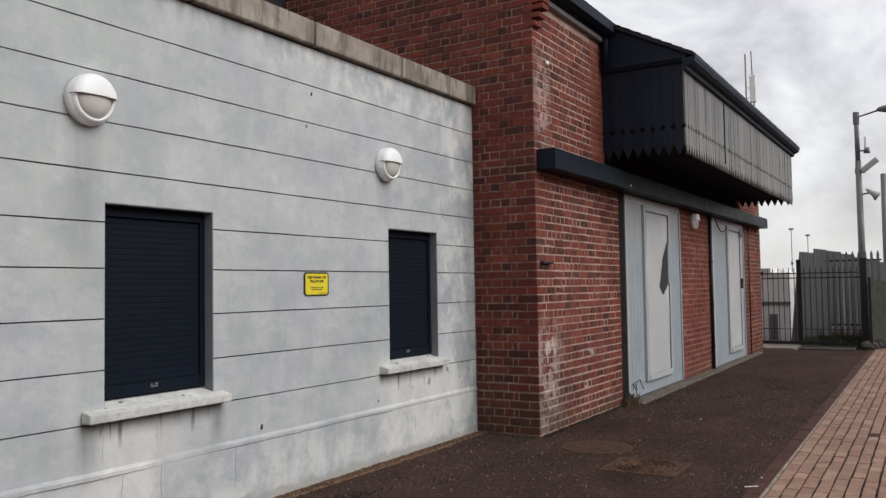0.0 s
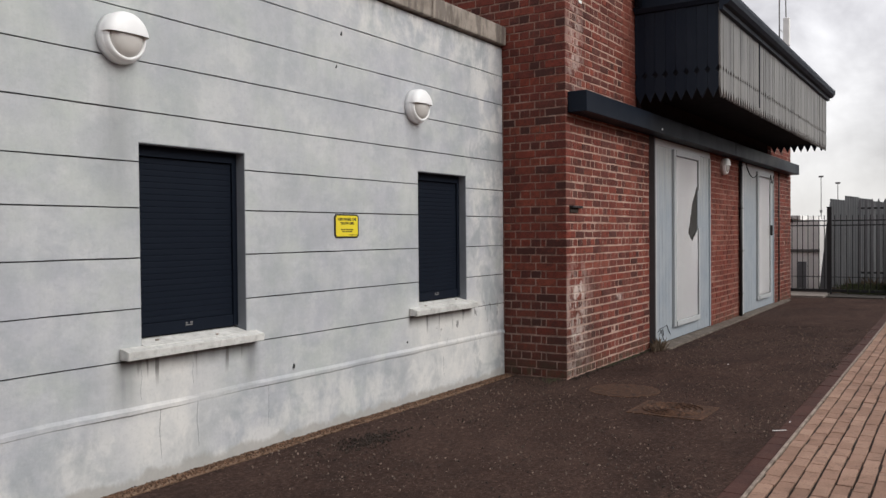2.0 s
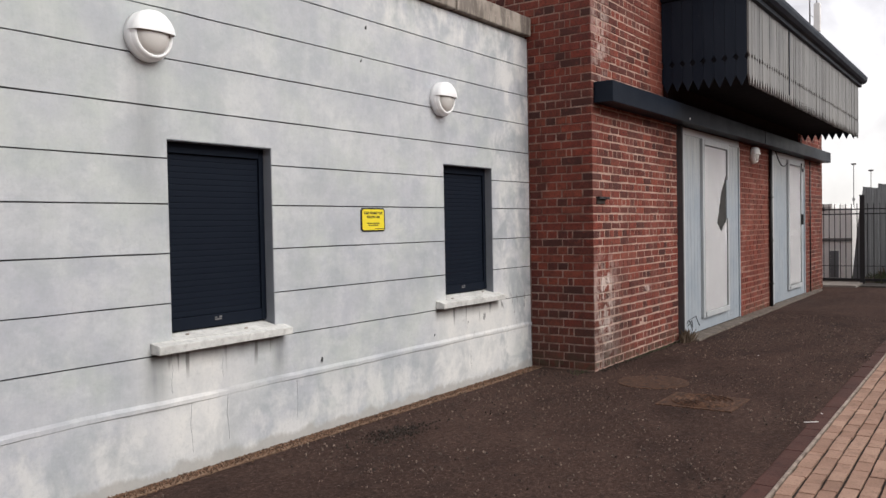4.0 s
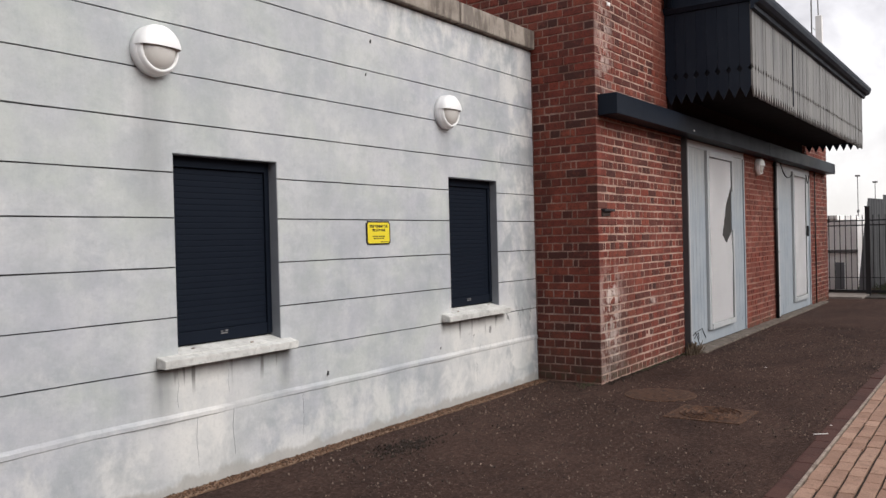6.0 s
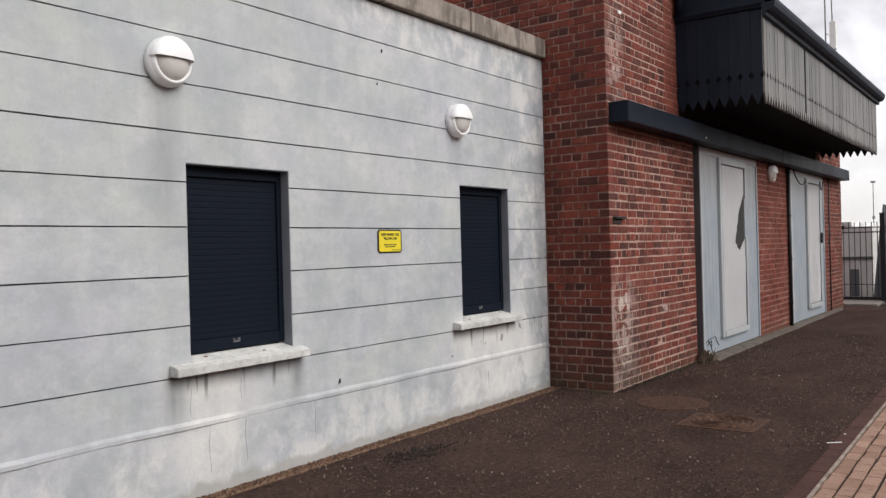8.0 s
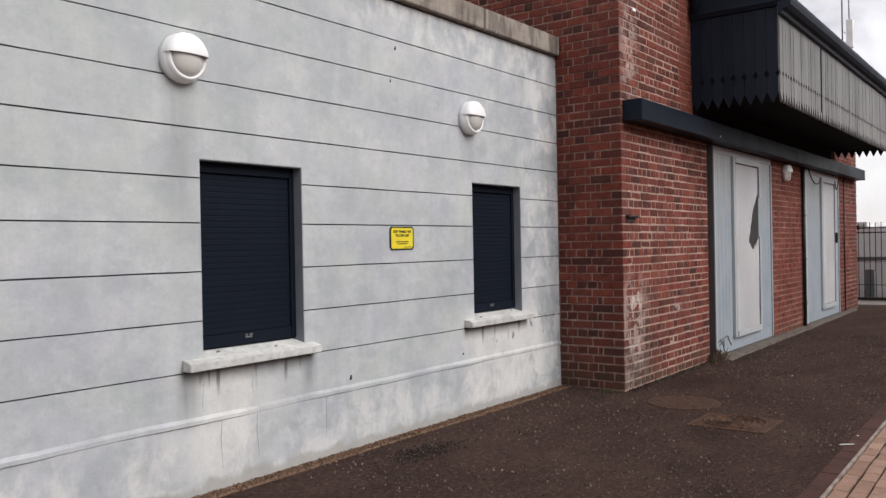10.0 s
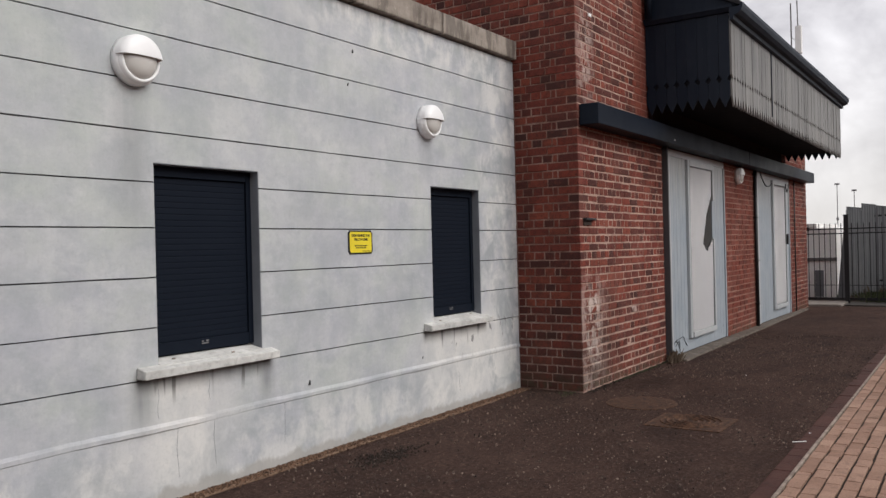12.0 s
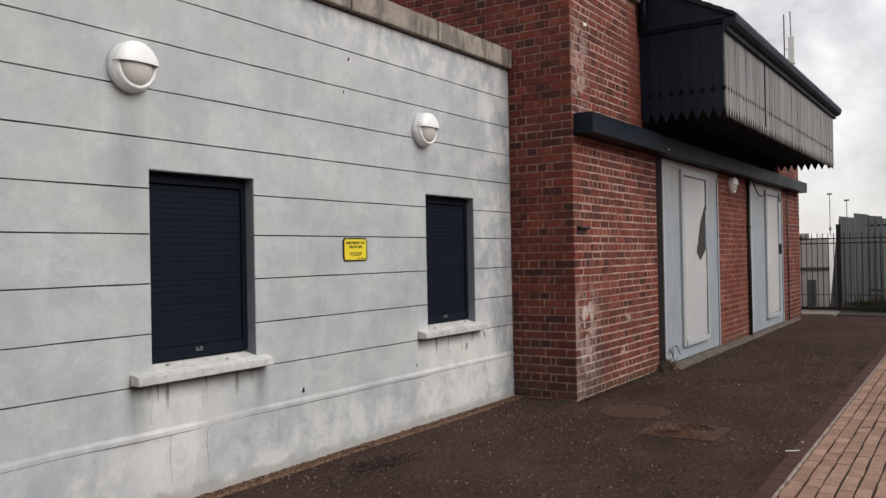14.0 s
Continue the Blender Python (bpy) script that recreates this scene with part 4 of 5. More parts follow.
main_eaves()

# the rear block beyond the gable: a dark flashed upstand
def rear_stack():
    s = thing("rear_stack", (7.6, 3.2, 3.46), "dark slate-hung stack behind the gable with pale flashing", "chimney", kind="structure")
    part("stack", box(7.45, 8.4, GABLE_BACK + 0.01, 3.9, 3.46, 6.2, 0.01), M_SLATE, s)
    part("flashing", box(7.43, 7.446, GABLE_BACK + 0.06, GABLE_BACK + 0.20, 5.02, 5.5), M_CABIN, s, "pale flashing strip")
    return s


rear_stack()

# corbelled kneeler under the gutter's end
def kneeler():
    k = thing("kneeler", (7.87, -0.75, 4.19), "stepped brick corbel under the gutter end", "corbel", kind="structure")
    for i in range(3):
        z = 4.235 + i * COURSE
        part("brick", box(GREY_END - 0.002, GREY_END + 0.155, BRICK_Y - 0.042 * (i + 1), BRICK_Y + 0.1, z + 0.012, z + COURSE - 0.020, 0.004), M_BRICK, k)
    part("cap", box(GREY_END - 0.004, GREY_END + 0.16, BRICK_Y - 0.125, BRICK_Y + 0.15, 4.485, 4.66, 0.006), M_BRICK, k)
    return k


kneeler()


# ---- canopy ----
CX0, CX1, CY, CZB, CZT = 9.863, 17.85, -1.760, 3.075, 4.16


def canopy():
    c = thing("canopy", (13.8, -1.2, 3.07), "black timber platform canopy with a pointed sawtooth valance", "canopy", kind="structure")
    wide, thick = 0.1212, 0.022
    tooth, hole_z, hole = 0.125, 3.405, 0.034

    def board_outline(w):
        """Board with a pointed foot and half a diamond cut from each edge; (across, z)."""
        a, b, m = 0.0015, w - 0.0015, w / 2
        return [(a, CZT), (a, hole_z + 0.045), (a + hole, hole_z), (a, hole_z - 0.045), (a, CZB + tooth), (m, CZB), (b, CZB + tooth),
                (b, hole_z - 0.045), (b - hole, hole_z), (b, hole_z + 0.045), (b, CZT)]

    # front valance, board by board, its black paint lightened to hold the sky's sheen
    n = int(round((CX1 - CX0) / wide))
    w = (CX1 - CX0) / n
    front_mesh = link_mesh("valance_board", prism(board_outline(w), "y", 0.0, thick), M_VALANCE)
    rnd = random.Random(9)
    for k in range(n):
        ob = new("valance_board", front_mesh)
        ob.parent = c
        ob.location = Vector((CX0 + k * w, CY + rnd.uniform(-0.003, 0.003), rnd.uniform(-0.006, 0.004))) - WORLD_AT[c]
    part("cover_strip", box(11.858, 11.888, CY - 0.014, CY - 0.001, CZB + 0.11, CZT, 0.003), M_BLACK, c)
    # the two end valances
    depth = abs(CY - BRICK_Y) - 0.024
    n2 = int(round(depth / 0.127))
    w2 = depth / n2
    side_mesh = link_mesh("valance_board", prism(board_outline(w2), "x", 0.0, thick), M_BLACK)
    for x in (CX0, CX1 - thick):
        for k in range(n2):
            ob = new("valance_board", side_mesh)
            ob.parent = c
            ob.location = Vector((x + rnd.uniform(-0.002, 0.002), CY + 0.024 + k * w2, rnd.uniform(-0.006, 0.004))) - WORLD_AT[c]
    # backing rails, soffit
    part("rail", box(CX0 + 0.03, CX1 - 0.03, CY + 0.023, CY + 0.07, 3.60, 3.72, 0.004), M_SOFFIT, c)
    part("rail", box(CX0 + 0.03, CX1 - 0.03, CY + 0.023, CY + 0.07, 3.30, 3.345, 0.004), M_SOFFIT, c)
    part("backing", box(CX0 + 0.025, CX1 - 0.025, CY + 0.024, CY + 0.034, 3.22, CZT), M_SOFFIT, c)
    for x in (CX0 + 0.024, CX1 - 0.034):
        part("backing", box(x, x + 0.010, CY + 0.03, BRICK_Y - 0.004, 3.24, CZT), M_SOFFIT, c)
    part("soffit", box(CX0 + 0.04, CX1 - 0.04, CY + 0.075, BRICK_Y - 0.004, 3.21, 3.235), M_SOFFIT, c, "black boarded soffit")
    # dark painted plate fixed to the wall just over the beam
    part("wall_plate", box(CX0 + 0.03, CX1 - 0.65, BRICK_Y - 0.06, BRICK_Y - 0.004, 2.957, 3.209, 0.004), M_PLATE, c, "dark maroon-brown wall plate")
    # cornice and gutter along the front and the ends
    front = [(CY - 0.002, 4.05), (CY - 0.045, 4.06), (CY - 0.05, 4.105), (CY - 0.10, 4.115), (CY - 0.135, 4.15), (CY - 0.15, 4.20), (CY - 0.15, 4.24),
             (CY - 0.135, 4.24), (CY - 0.11, 4.20), (CY - 0.002, 4.20)]
    part("gutter", prism(front, "x", CX0 - 0.075, CX1 + 0.10), M_BLACK, c, "black moulded gutter")
    side = [(CX0 + 0.03, 4.161), (CX0 - 0.025, 4.165), (CX0 - 0.045, 4.195), (CX0 - 0.06, 4.21), (CX0 - 0.06, 4.235), (CX0 + 0.03, 4.235)]
    part("cornice", prism(side, "y", CY - 0.03, BRICK_Y - 0.003), M_BLACK, c, "black moulded cornice")
    side = [(CX1 + CX0 - x, z) for x, z in side]
    part("cornice", prism(side, "y", CY - 0.03, BRICK_Y - 0.003), M_BLACK, c)
    # gable triangles and the slated lean-to slope
    for x in (CX0 - 0.004, CX1 - 0.02):
        part("gable_board", prism([(CY - 0.07, 4.236), (BRICK_Y - 0.003, 4.236), (BRICK_Y - 0.003, 4.80), (CY - 0.07, 4.245)], "x", x, x + 0.024), M_BLACK, c)
    part("roof_slope", prism([(CY - 0.13, 4.215), (BRICK_Y - 0.002, 4.80), (BRICK_Y - 0.002, 4.835), (CY - 0.13, 4.25)], "x", CX0 - 0.05, CX1 + 0.09), M_SLATE, c)
    for k in range(9):
        t = k / 9
        y, z = CY - 0.12 + t * 1.12, 4.245 + t * 0.585
        part("verge_slate", prism([(y, z), (y + 0.15, z + 0.075), (y + 0.15, z + 0.09), (y, z + 0.022)], "x", CX0 - 0.062, CX0 + 0.2), M_SLATE, c)
    return c


canopy()

# rainwater pipe beside the canopy
def downpipe():
    d = thing("downpipe", (9.82, -0.80, 4.1), "short grey rainwater pipe from the gutter", "pipe")
    part("pipe", rod((9.80, -0.81, 4.23), (9.80, -0.81, 4.66), 0.038, None, 14), M_BEAM, d, smooth=True)
    part("collar", rod((9.80, -0.81, 4.50), (9.80, -0.81, 4.56), 0.047, None, 14), M_BEAM, d)
    return d


downpipe()


# ---- boarded doors ----
def boarded_door(x0, x1, px0, px1, number, torn):
    """A wide doorway closed with pale boards and a framed inner leaf."""
    d = thing("door_" + str(number), ((x0 + x1) / 2, BRICK_Y, 0), "wide doorway boarded in pale blue-grey with a framed white leaf", "door", kind="structure")
    y = BRICK_Y
    top, bot = 2.732, 0.032
    part("lining", box(x0, x0 + 0.06, y - 0.005, y + 0.3, 0.0, top, 0.003), M_FENCE, d, "black frame post")
    if torn:
        part("frame_post", box(x0 - 0.045, x0 - 0.006, y - 0.070, y + 0.02, 0.0, top + 0.005, 0.004), M_POST, d, "dark grey post standing proud")
    part("lining", box(x0 + 0.06, x1, y + 0.07, y + 0.3, 0.0, top), M_DARKVOID, d)
    # board faces either side of the leaf, made of upright boards
    def boards(a, b, count, mat=M_DOOR):
        w = (b - a) / count
        for k in range(count):
            part("board", box(a + k * w + 0.0015, a + (k + 1) * w - 0.0015, y - 0.004, y + 0.035, bot, top - 0.09, 0.003), mat, d)
    boards(x0 + 0.062, px0, 6)
    boards(px1, x1, 4)
    part("board", box(px0, px1, y - 0.002, y + 0.034, bot, 0.205, 0.003), M_DOOR, d)
    part("board", box(px0, px1, y - 0.002, y + 0.034, 2.64, top - 0.09, 0.003), M_DOOR, d)
    part("head", box(x0 + 0.062, x1, y - 0.012, y + 0.05, top - 0.088, top, 0.004), M_DOORFRAME, d)
    part("edge_batten", box(x1 - 0.05, x1, y - 0.022, y - 0.005, bot, top - 0.092, 0.004), M_DOOR, d)
    part("edge_batten", box(x0 + 0.064, x0 + 0.16, y - 0.030, y - 0.005, bot, top - 0.092, 0.004), M_DOORFRAME, d)
    # leaf frame standing proud
    out = y - 0.044
    part("leaf_frame", box(px0, px0 + 0.09, out, y, 0.20, 2.64, 0.006), M_DOORFRAME, d, "grey-white frame")
    for z0, z1 in ((0.20, 1.56), (2.12, 2.64)) if torn else ((0.20, 2.64),):
        part("leaf_frame", box(px1 - 0.07, px1, out, y, z0, z1, 0.006), M_DOORFRAME, d)
    part("leaf_frame", box(px0 + 0.10, px1 - 0.07, out, y, 2.56, 2.64, 0.006), M_DOORFRAME, d)
    part("leaf_frame", box(px0 + 0.10, px1 - 0.07, out - 0.01, y, 0.20, 0.275, 0.006), M_DOORFRAME, d)
    part("leaf_backing", box(px0 + 0.10, px1 - 0.07, y - 0.012, y - 0.006, 0.275, 2.56), M_DARKVOID, d)
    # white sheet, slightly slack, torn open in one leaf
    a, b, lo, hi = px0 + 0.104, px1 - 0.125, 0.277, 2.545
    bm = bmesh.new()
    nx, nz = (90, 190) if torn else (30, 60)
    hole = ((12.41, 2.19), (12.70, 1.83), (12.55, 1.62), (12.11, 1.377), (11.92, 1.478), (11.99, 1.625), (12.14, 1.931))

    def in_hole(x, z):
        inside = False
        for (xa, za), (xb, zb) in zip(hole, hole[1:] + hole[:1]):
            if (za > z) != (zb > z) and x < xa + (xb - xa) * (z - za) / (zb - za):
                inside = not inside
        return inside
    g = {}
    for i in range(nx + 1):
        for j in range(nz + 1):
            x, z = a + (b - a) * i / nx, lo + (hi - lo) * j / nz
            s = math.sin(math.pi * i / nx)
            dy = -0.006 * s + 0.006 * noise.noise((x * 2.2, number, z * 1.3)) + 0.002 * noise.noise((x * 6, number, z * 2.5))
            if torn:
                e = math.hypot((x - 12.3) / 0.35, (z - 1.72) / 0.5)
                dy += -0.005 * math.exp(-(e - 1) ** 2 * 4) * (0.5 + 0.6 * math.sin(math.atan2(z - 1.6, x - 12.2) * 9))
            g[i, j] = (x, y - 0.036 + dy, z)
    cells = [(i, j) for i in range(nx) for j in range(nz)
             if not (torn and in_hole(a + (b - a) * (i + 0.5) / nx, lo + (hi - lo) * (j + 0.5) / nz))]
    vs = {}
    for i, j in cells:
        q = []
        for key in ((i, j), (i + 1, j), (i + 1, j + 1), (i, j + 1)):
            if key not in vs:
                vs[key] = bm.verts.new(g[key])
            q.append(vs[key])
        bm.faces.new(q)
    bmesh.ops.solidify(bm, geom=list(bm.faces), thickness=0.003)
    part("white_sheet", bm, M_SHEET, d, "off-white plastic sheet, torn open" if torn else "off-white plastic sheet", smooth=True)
    if not torn:
        part("handle", prism([(px1 - 0.16, 1.47), (px1 - 0.13, 1.42), (px1 - 0.12, 1.52), (px1 - 0.135, 1.62)], "y", y - 0.095, y - 0.055), M_INK, d, "black handle")
    return d


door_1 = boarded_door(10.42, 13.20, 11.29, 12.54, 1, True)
door_2 = boarded_door(15.20, 18.02, 16.45, 17.62, 2, False)


def footing():
    """Worn strip of concrete at the foot of the doors, its outer edge uneven."""
    near_edge = ((10.50, -0.955), (11.0, -0.95), (13.6, -0.925), (16.1, -0.895), (18.0, -0.89), (19.2, -0.86))
    pts = [(19.2, BRICK_Y + 0.03), (10.50, BRICK_Y + 0.03)]
    for (xa, ya), (xb, yb) in zip(near_edge, near_edge[1:]):
        for k in range(12):
            x = xa + (xb - xa) * k / 12
            pts.append((x, ya + (yb - ya) * k / 12 + 0.018 * noise.noise((x * 2.3, 1, 0)) + 0.008 * noise.noise((x * 9, 2, 0))))
    pts.append(near_edge[-1])
    bm = prism(pts, "z", -0.03, 0.020)
    bmesh.ops.bevel(bm, geom=[e for e in bm.edges if all(v.co.z > 0 for v in e.verts)], offset=0.008, segments=1, affect="EDGES")
    return solid("footing", bm, M_FOOT, "worn concrete strip along the foot of the doors", "footing", kind="structure")


footing()

# scrawl at the foot of the first door
def scrawl():
    s = thing("graffiti", (10.9, BRICK_Y - 0.03, 0.1), "black sprayed scrawl at the foot of the boarded door", "graffiti")
    y = BRICK_Y - 0.006
    for pts in (((10.66, 0.19), (10.74, 0.225), (10.88, 0.235), (11.04, 0.25), (11.10, 0.18), (11.19, 0.11)),
                ((10.74, 0.225), (10.82, 0.17), (10.88, 0.09), (10.94, 0.04)), ((10.70, 0.15), (10.87, 0.21), (10.89, 0.12))):
        part("stroke", cable([(x, y - 0.004, z) for x, z in pts], 0.0045, None, 5), M_INK, s)
    return s


scrawl()


def pipe_run(name, x, z0, z1, r, label):
    p = thing(name, (x, BRICK_Y - 0.02, z0), label, "pipe")
    part("pipe", rod((x, BRICK_Y - r - 0.004, z0), (x, BRICK_Y - r - 0.004, z1), r, None, 10), M_PIPE, p, smooth=True)
    z = z0 + 0.4
    while z < z1:
        part("clip", box(x - r - 0.012, x + r + 0.012, BRICK_Y - 2 * r - 0.010, BRICK_Y + 0.001, z, z + 0.025, 0.003), M_PIPE, p)
        z += 0.75
    return p


pipe_run("cable_conduit", 15.11, 0.0, 2.73, 0.030, "black conduit on the brickwork beside a door")
pipe_run("cable_conduit", 18.54, 0.0, 2.74, 0.012, "thin dark cable clipped down the brickwork")
loop = thing("cable_loop", (15.6, BRICK_Y - 0.05, 2.6), "thin black cable drooping over the door head", "cable")
part("cable", cable([(15.25 + 0.9 * t, BRICK_Y - 0.09, 2.70 - 0.9 * t * (1.25 - t) * 0.62) for t in [k / 10 for k in range(11)]], 0.011), M_PIPE, loop)
part("cable", cable([(17.48 + 0.30 * t, BRICK_Y - 0.06, 2.62 - 0.16 * math.sin(math.pi * t)) for t in [k / 8 for k in range(9)]], 0.010), M_PIPE, loop)
bulkhead_lamp((14.02, BRICK_Y - 0.001, 2.575), 0.135)

tag = thing("fixing_tag", (8.175, BRICK_Y, 3.92), "small white plastic tag fixed high on the brickwork", "tag")
part("plate", box(8.14, 8.215, BRICK_Y - 0.012, BRICK_Y + 0.002, 3.92, 3.955, 0.003), M_WHITE, tag)

# stub bracket near the corner
def corner_bracket():
    b = thing("iron_bracket", (8.0, BRICK_Y, 1.72), "short rusty iron bracket fixed in the brickwork", "bracket")
    part("bar", box(7.90, 8.16, BRICK_Y - 0.040, BRICK_Y + 0.01, 1.765, 1.788, 0.004), M_FENCE, b)
    part("bar", box(7.90, 8.10, BRICK_Y - 0.010, BRICK_Y + 0.01, 1.715, 1.765, 0.004), M_RUST, b, "rusty stub")
    return b


corner_bracket()


# ---- ground details ----
M_COVER = stone_material("dirty_brown_rust", (0.024, 0.0125, 0.009), (0.095, 0.045, 0.025), 16)


def square_cover():
    c = thing("manhole_cover", (6.93, -2.1, 0), "rusty square manhole cover with concentric raised ridges", "manhole cover", "covers in the asphalt", kind="structure")
    x0, x1, y0, y1 = 6.65, 7.21, -2.42, -1.79
    part("frame", box(x0, x1, y0, y1, -0.03, 0.006, 0.002), M_RUSTY, c)
    part("plate", box(x0 + 0.03, x1 - 0.03, y0 + 0.03, y1 - 0.03, -0.02, 0.0075, 0.002), M_COVER, c)
    for k in range(5):
        r = 0.05 + 0.047 * k
        ring = lathe([(r, 0.007), (r + 0.005, 0.018), (r + 0.013, 0.018), (r + 0.018, 0.007)], ((x0 + x1) / 2, (y0 + y1) / 2, 0), Matrix.Identity(3), 28)
        part("ridge", ring, M_RUSTY, c)
    return c


def round_cover():
    c = thing("manhole_cover", (7.56, -1.44, 0), "worn brown round manhole cover sunk in asphalt", "manhole cover", "covers in the asphalt", kind="structure")
    part("frame", lathe([(0.33, -0.02), (0.33, 0.005), (0.30, 0.005), (0.30, -0.02)], (7.56, -1.44, 0), Matrix.Identity(3), 36), M_RUSTY, c)
    part("plate", lathe([(0.302, -0.02), (0.302, 0.006), (0.0, 0.008)], (7.56, -1.44, 0), Matrix.Identity(3), 36), M_COVER, c)
    return c


square_cover()
round_cover()


def scatter(name, spots, material, label, category, rnd):
    """Many small tumbled chips in one mesh; spots: (x, y, z, size)."""
    corner = [Vector((a, b, c)) for a in (-0.8, 0.8) for b in (-0.8, 0.8) for c in (-0.8, 0.8)]
    quads = ((0, 1, 3, 2), (4, 6, 7, 5), (0, 4, 5, 1), (2, 3, 7, 6), (0, 2, 6, 4), (1, 5, 7, 3))
    vv, ff = [], []
    for x, y, z, s in spots:
        m = Euler((rnd.random() * 6, rnd.random() * 6, rnd.random() * 6)).to_matrix() @ Matrix.Diagonal((s * 1.5, s, s * 0.7))
        k = len(vv)
        vv += [tuple(m @ (c * rnd.uniform(0.8, 1.1)) + Vector((x, y, z))) for c in corner]
        ff += [tuple(k + q for q in f) for f in quads]
    me = bpy.data.meshes.new(name)
    me.from_pydata(vv, [], ff)
    me.materials.append(material)
    return tagged(new(name, me), label, category, kind="stuff")


def grit():
    """Loose pale chippings on the asphalt."""
    rnd = random.Random(12)
    spots = []
    for _ in range(24000):
        x, y = rnd.uniform(2.5, 14), rnd.uniform(-2.98, -0.14)
        if x > GREY_END - 0.1 and y > BRICK_Y - 0.05:
            continue
        if noise.noise((x * 1.1, y * 1.1, 7)) + rnd.uniform(-0.4, 0.4) < 0.02:
            continue
        spots.append((x, y, 0.003, rnd.choice((0.001, 0.0013, 0.0016, 0.002, 0.0026, 0.0034, 0.0062))))
    scatter("loose_grit", spots, M_GRAVELSTONE, "pale chippings scattered over the asphalt", "grit", rnd)


def strip_pebbles():
    rnd = random.Random(8)
    spots = [(rnd.uniform(1.5, GREY_END - 0.02), rnd.gauss(-0.070, 0.035), 0.005, rnd.choice((0.002, 0.003, 0.004, 0.0055))) for _ in range(6500)]
    scatter("gravel", spots, M_PEBBLE, "brown gravel along the foot of the grey wall", "gravel", rnd)


def leaf_dirt():
    """Dark rotted leaf scraps gathered in a shallow dip."""
    rnd = random.Random(30)
    spots = [(4.78 + rnd.gauss(0, 0.20), -0.53 + rnd.gauss(0, 0.07), 0.002, rnd.choice((0.002, 0.004, 0.006, 0.008))) for _ in range(420)]
    spots += [(rnd.uniform(7.3, 7.8), BRICK_Y + rnd.uniform(0.25, 0.7) * rnd.random(), 0.004, rnd.choice((0.002, 0.003, 0.005))) for _ in range(160)]
    spots += [(GREY_END + rnd.uniform(0.0, 2.4), BRICK_Y - abs(rnd.gauss(0, 0.05)), 0.003, rnd.choice((0.003, 0.005, 0.008))) for _ in range(260)]
    scatter("leaf_dirt", spots, M_SAND, "dark rotted leaf scraps lying on the asphalt", "dirt", rnd)


grit()
leaf_dirt()
strip_pebbles()
litter = solid("litter_stick", box(-0.055, 0.055, -0.004, 0.004, 0.0, 0.006, 0.0015), M_LITTER, "thin white plastic stick lying on the asphalt", "litter")
litter.matrix_basis = pose(6.58, -3.02, 0.008, 0, 0, -52)
for px, py, rz in ((6.93, -3.03, 30), (9.6, -1.9, 70)):
    s = solid("litter_scrap", box(-0.009, 0.009, -0.006, 0.006, 0.0, 0.005, 0.0015), M_LITTER, "small pale scrap lying on the asphalt", "litter")
    s.matrix_basis = pose(px, py, 0.004, 0, 0, rz)


def weeds(at, count, spread, height, name, label, seed, stalk=False):
    """Clump of narrow leaves."""
    rnd = random.Random(seed)
    bm = bmesh.new()
    for _ in range(count):
        x, y = at[0] + rnd.gauss(0, spread[0]), at[1] + rnd.gauss(0, spread[1])
        h = height * rnd.uniform(0.4, 1.1)
        a = rnd.uniform(0, math.tau)
        dx, dy = math.cos(a), math.sin(a)
        w, lean = h * rnd.uniform(0.02, 0.055) + 0.002, rnd.uniform(0.15, 0.7) * h
        v = [bm.verts.new(p) for p in ((x - dy * w, y + dx * w, at[2]), (x + dy * w, y - dx * w, at[2]),
                                       (x + dx * lean * 0.4 + dy * w, y + dy * lean * 0.4 - dx * w, at[2] + h * 0.6),
                                       (x + dx * lean, y + dy * lean, at[2] + h),
                                       (x + dx * lean * 0.4 - dy * w, y + dy * lean * 0.4 + dx * w, at[2] + h * 0.6))]
        bm.faces.new(v)
    return solid(name, bm, M_STRAW if stalk else M_LEAF, label, "weeds", kind="stuff")


weeds((GREY_END - 0.12, -0.62, 0.0), 26, (0.10, 0.05), 0.035, "corner_weeds", "small green weeds at the brick corner", 3)
weeds((10.34, -0.86, 0.0), 90, (0.06, 0.035), 0.16, "post_weeds", "dark dry weeds at the foot of the door post", 14, True)
weeds((9.4, -0.775, 0.0), 160, (0.55, 0.012), 0.030, "wall_weeds", "small green weeds along the foot of the brick wall", 15)
weeds((22.1, -2.3, 0.0), 2600, (0.34, 0.36), 0.24, "weed_bank", "green weeds growing behind the black railings", 5)
weeds((22.2, -2.2, 0.0), 60, (0.3, 0.3), 0.40, "dry_weeds", "dry brown stalks growing behind the black railings", 6, True)

# ---- railings and yard beyond ----
FX = 21.25


def barred_panel(owner, y0, y1):
    """Rails and upright round bars between two posts."""
    for z in (1.735, 1.625, 0.42, 0.10):
        t = 0.013 if z > 1 else (0.007 if z > 0.3 else 0.032)
        part("rail", box(FX - 0.018, FX + 0.018, y0, y1, z - t, z + t, 0.003), M_FENCE, owner)
    n = int(round((y1 - y0) / 0.121))
    for k in range(n):
        y = y0 + (k + 0.5) * (y1 - y0) / n
        part("bar", rod((FX, y, 0.10), (FX, y, 1.86), 0.0095, None, 8), M_FENCE, owner)


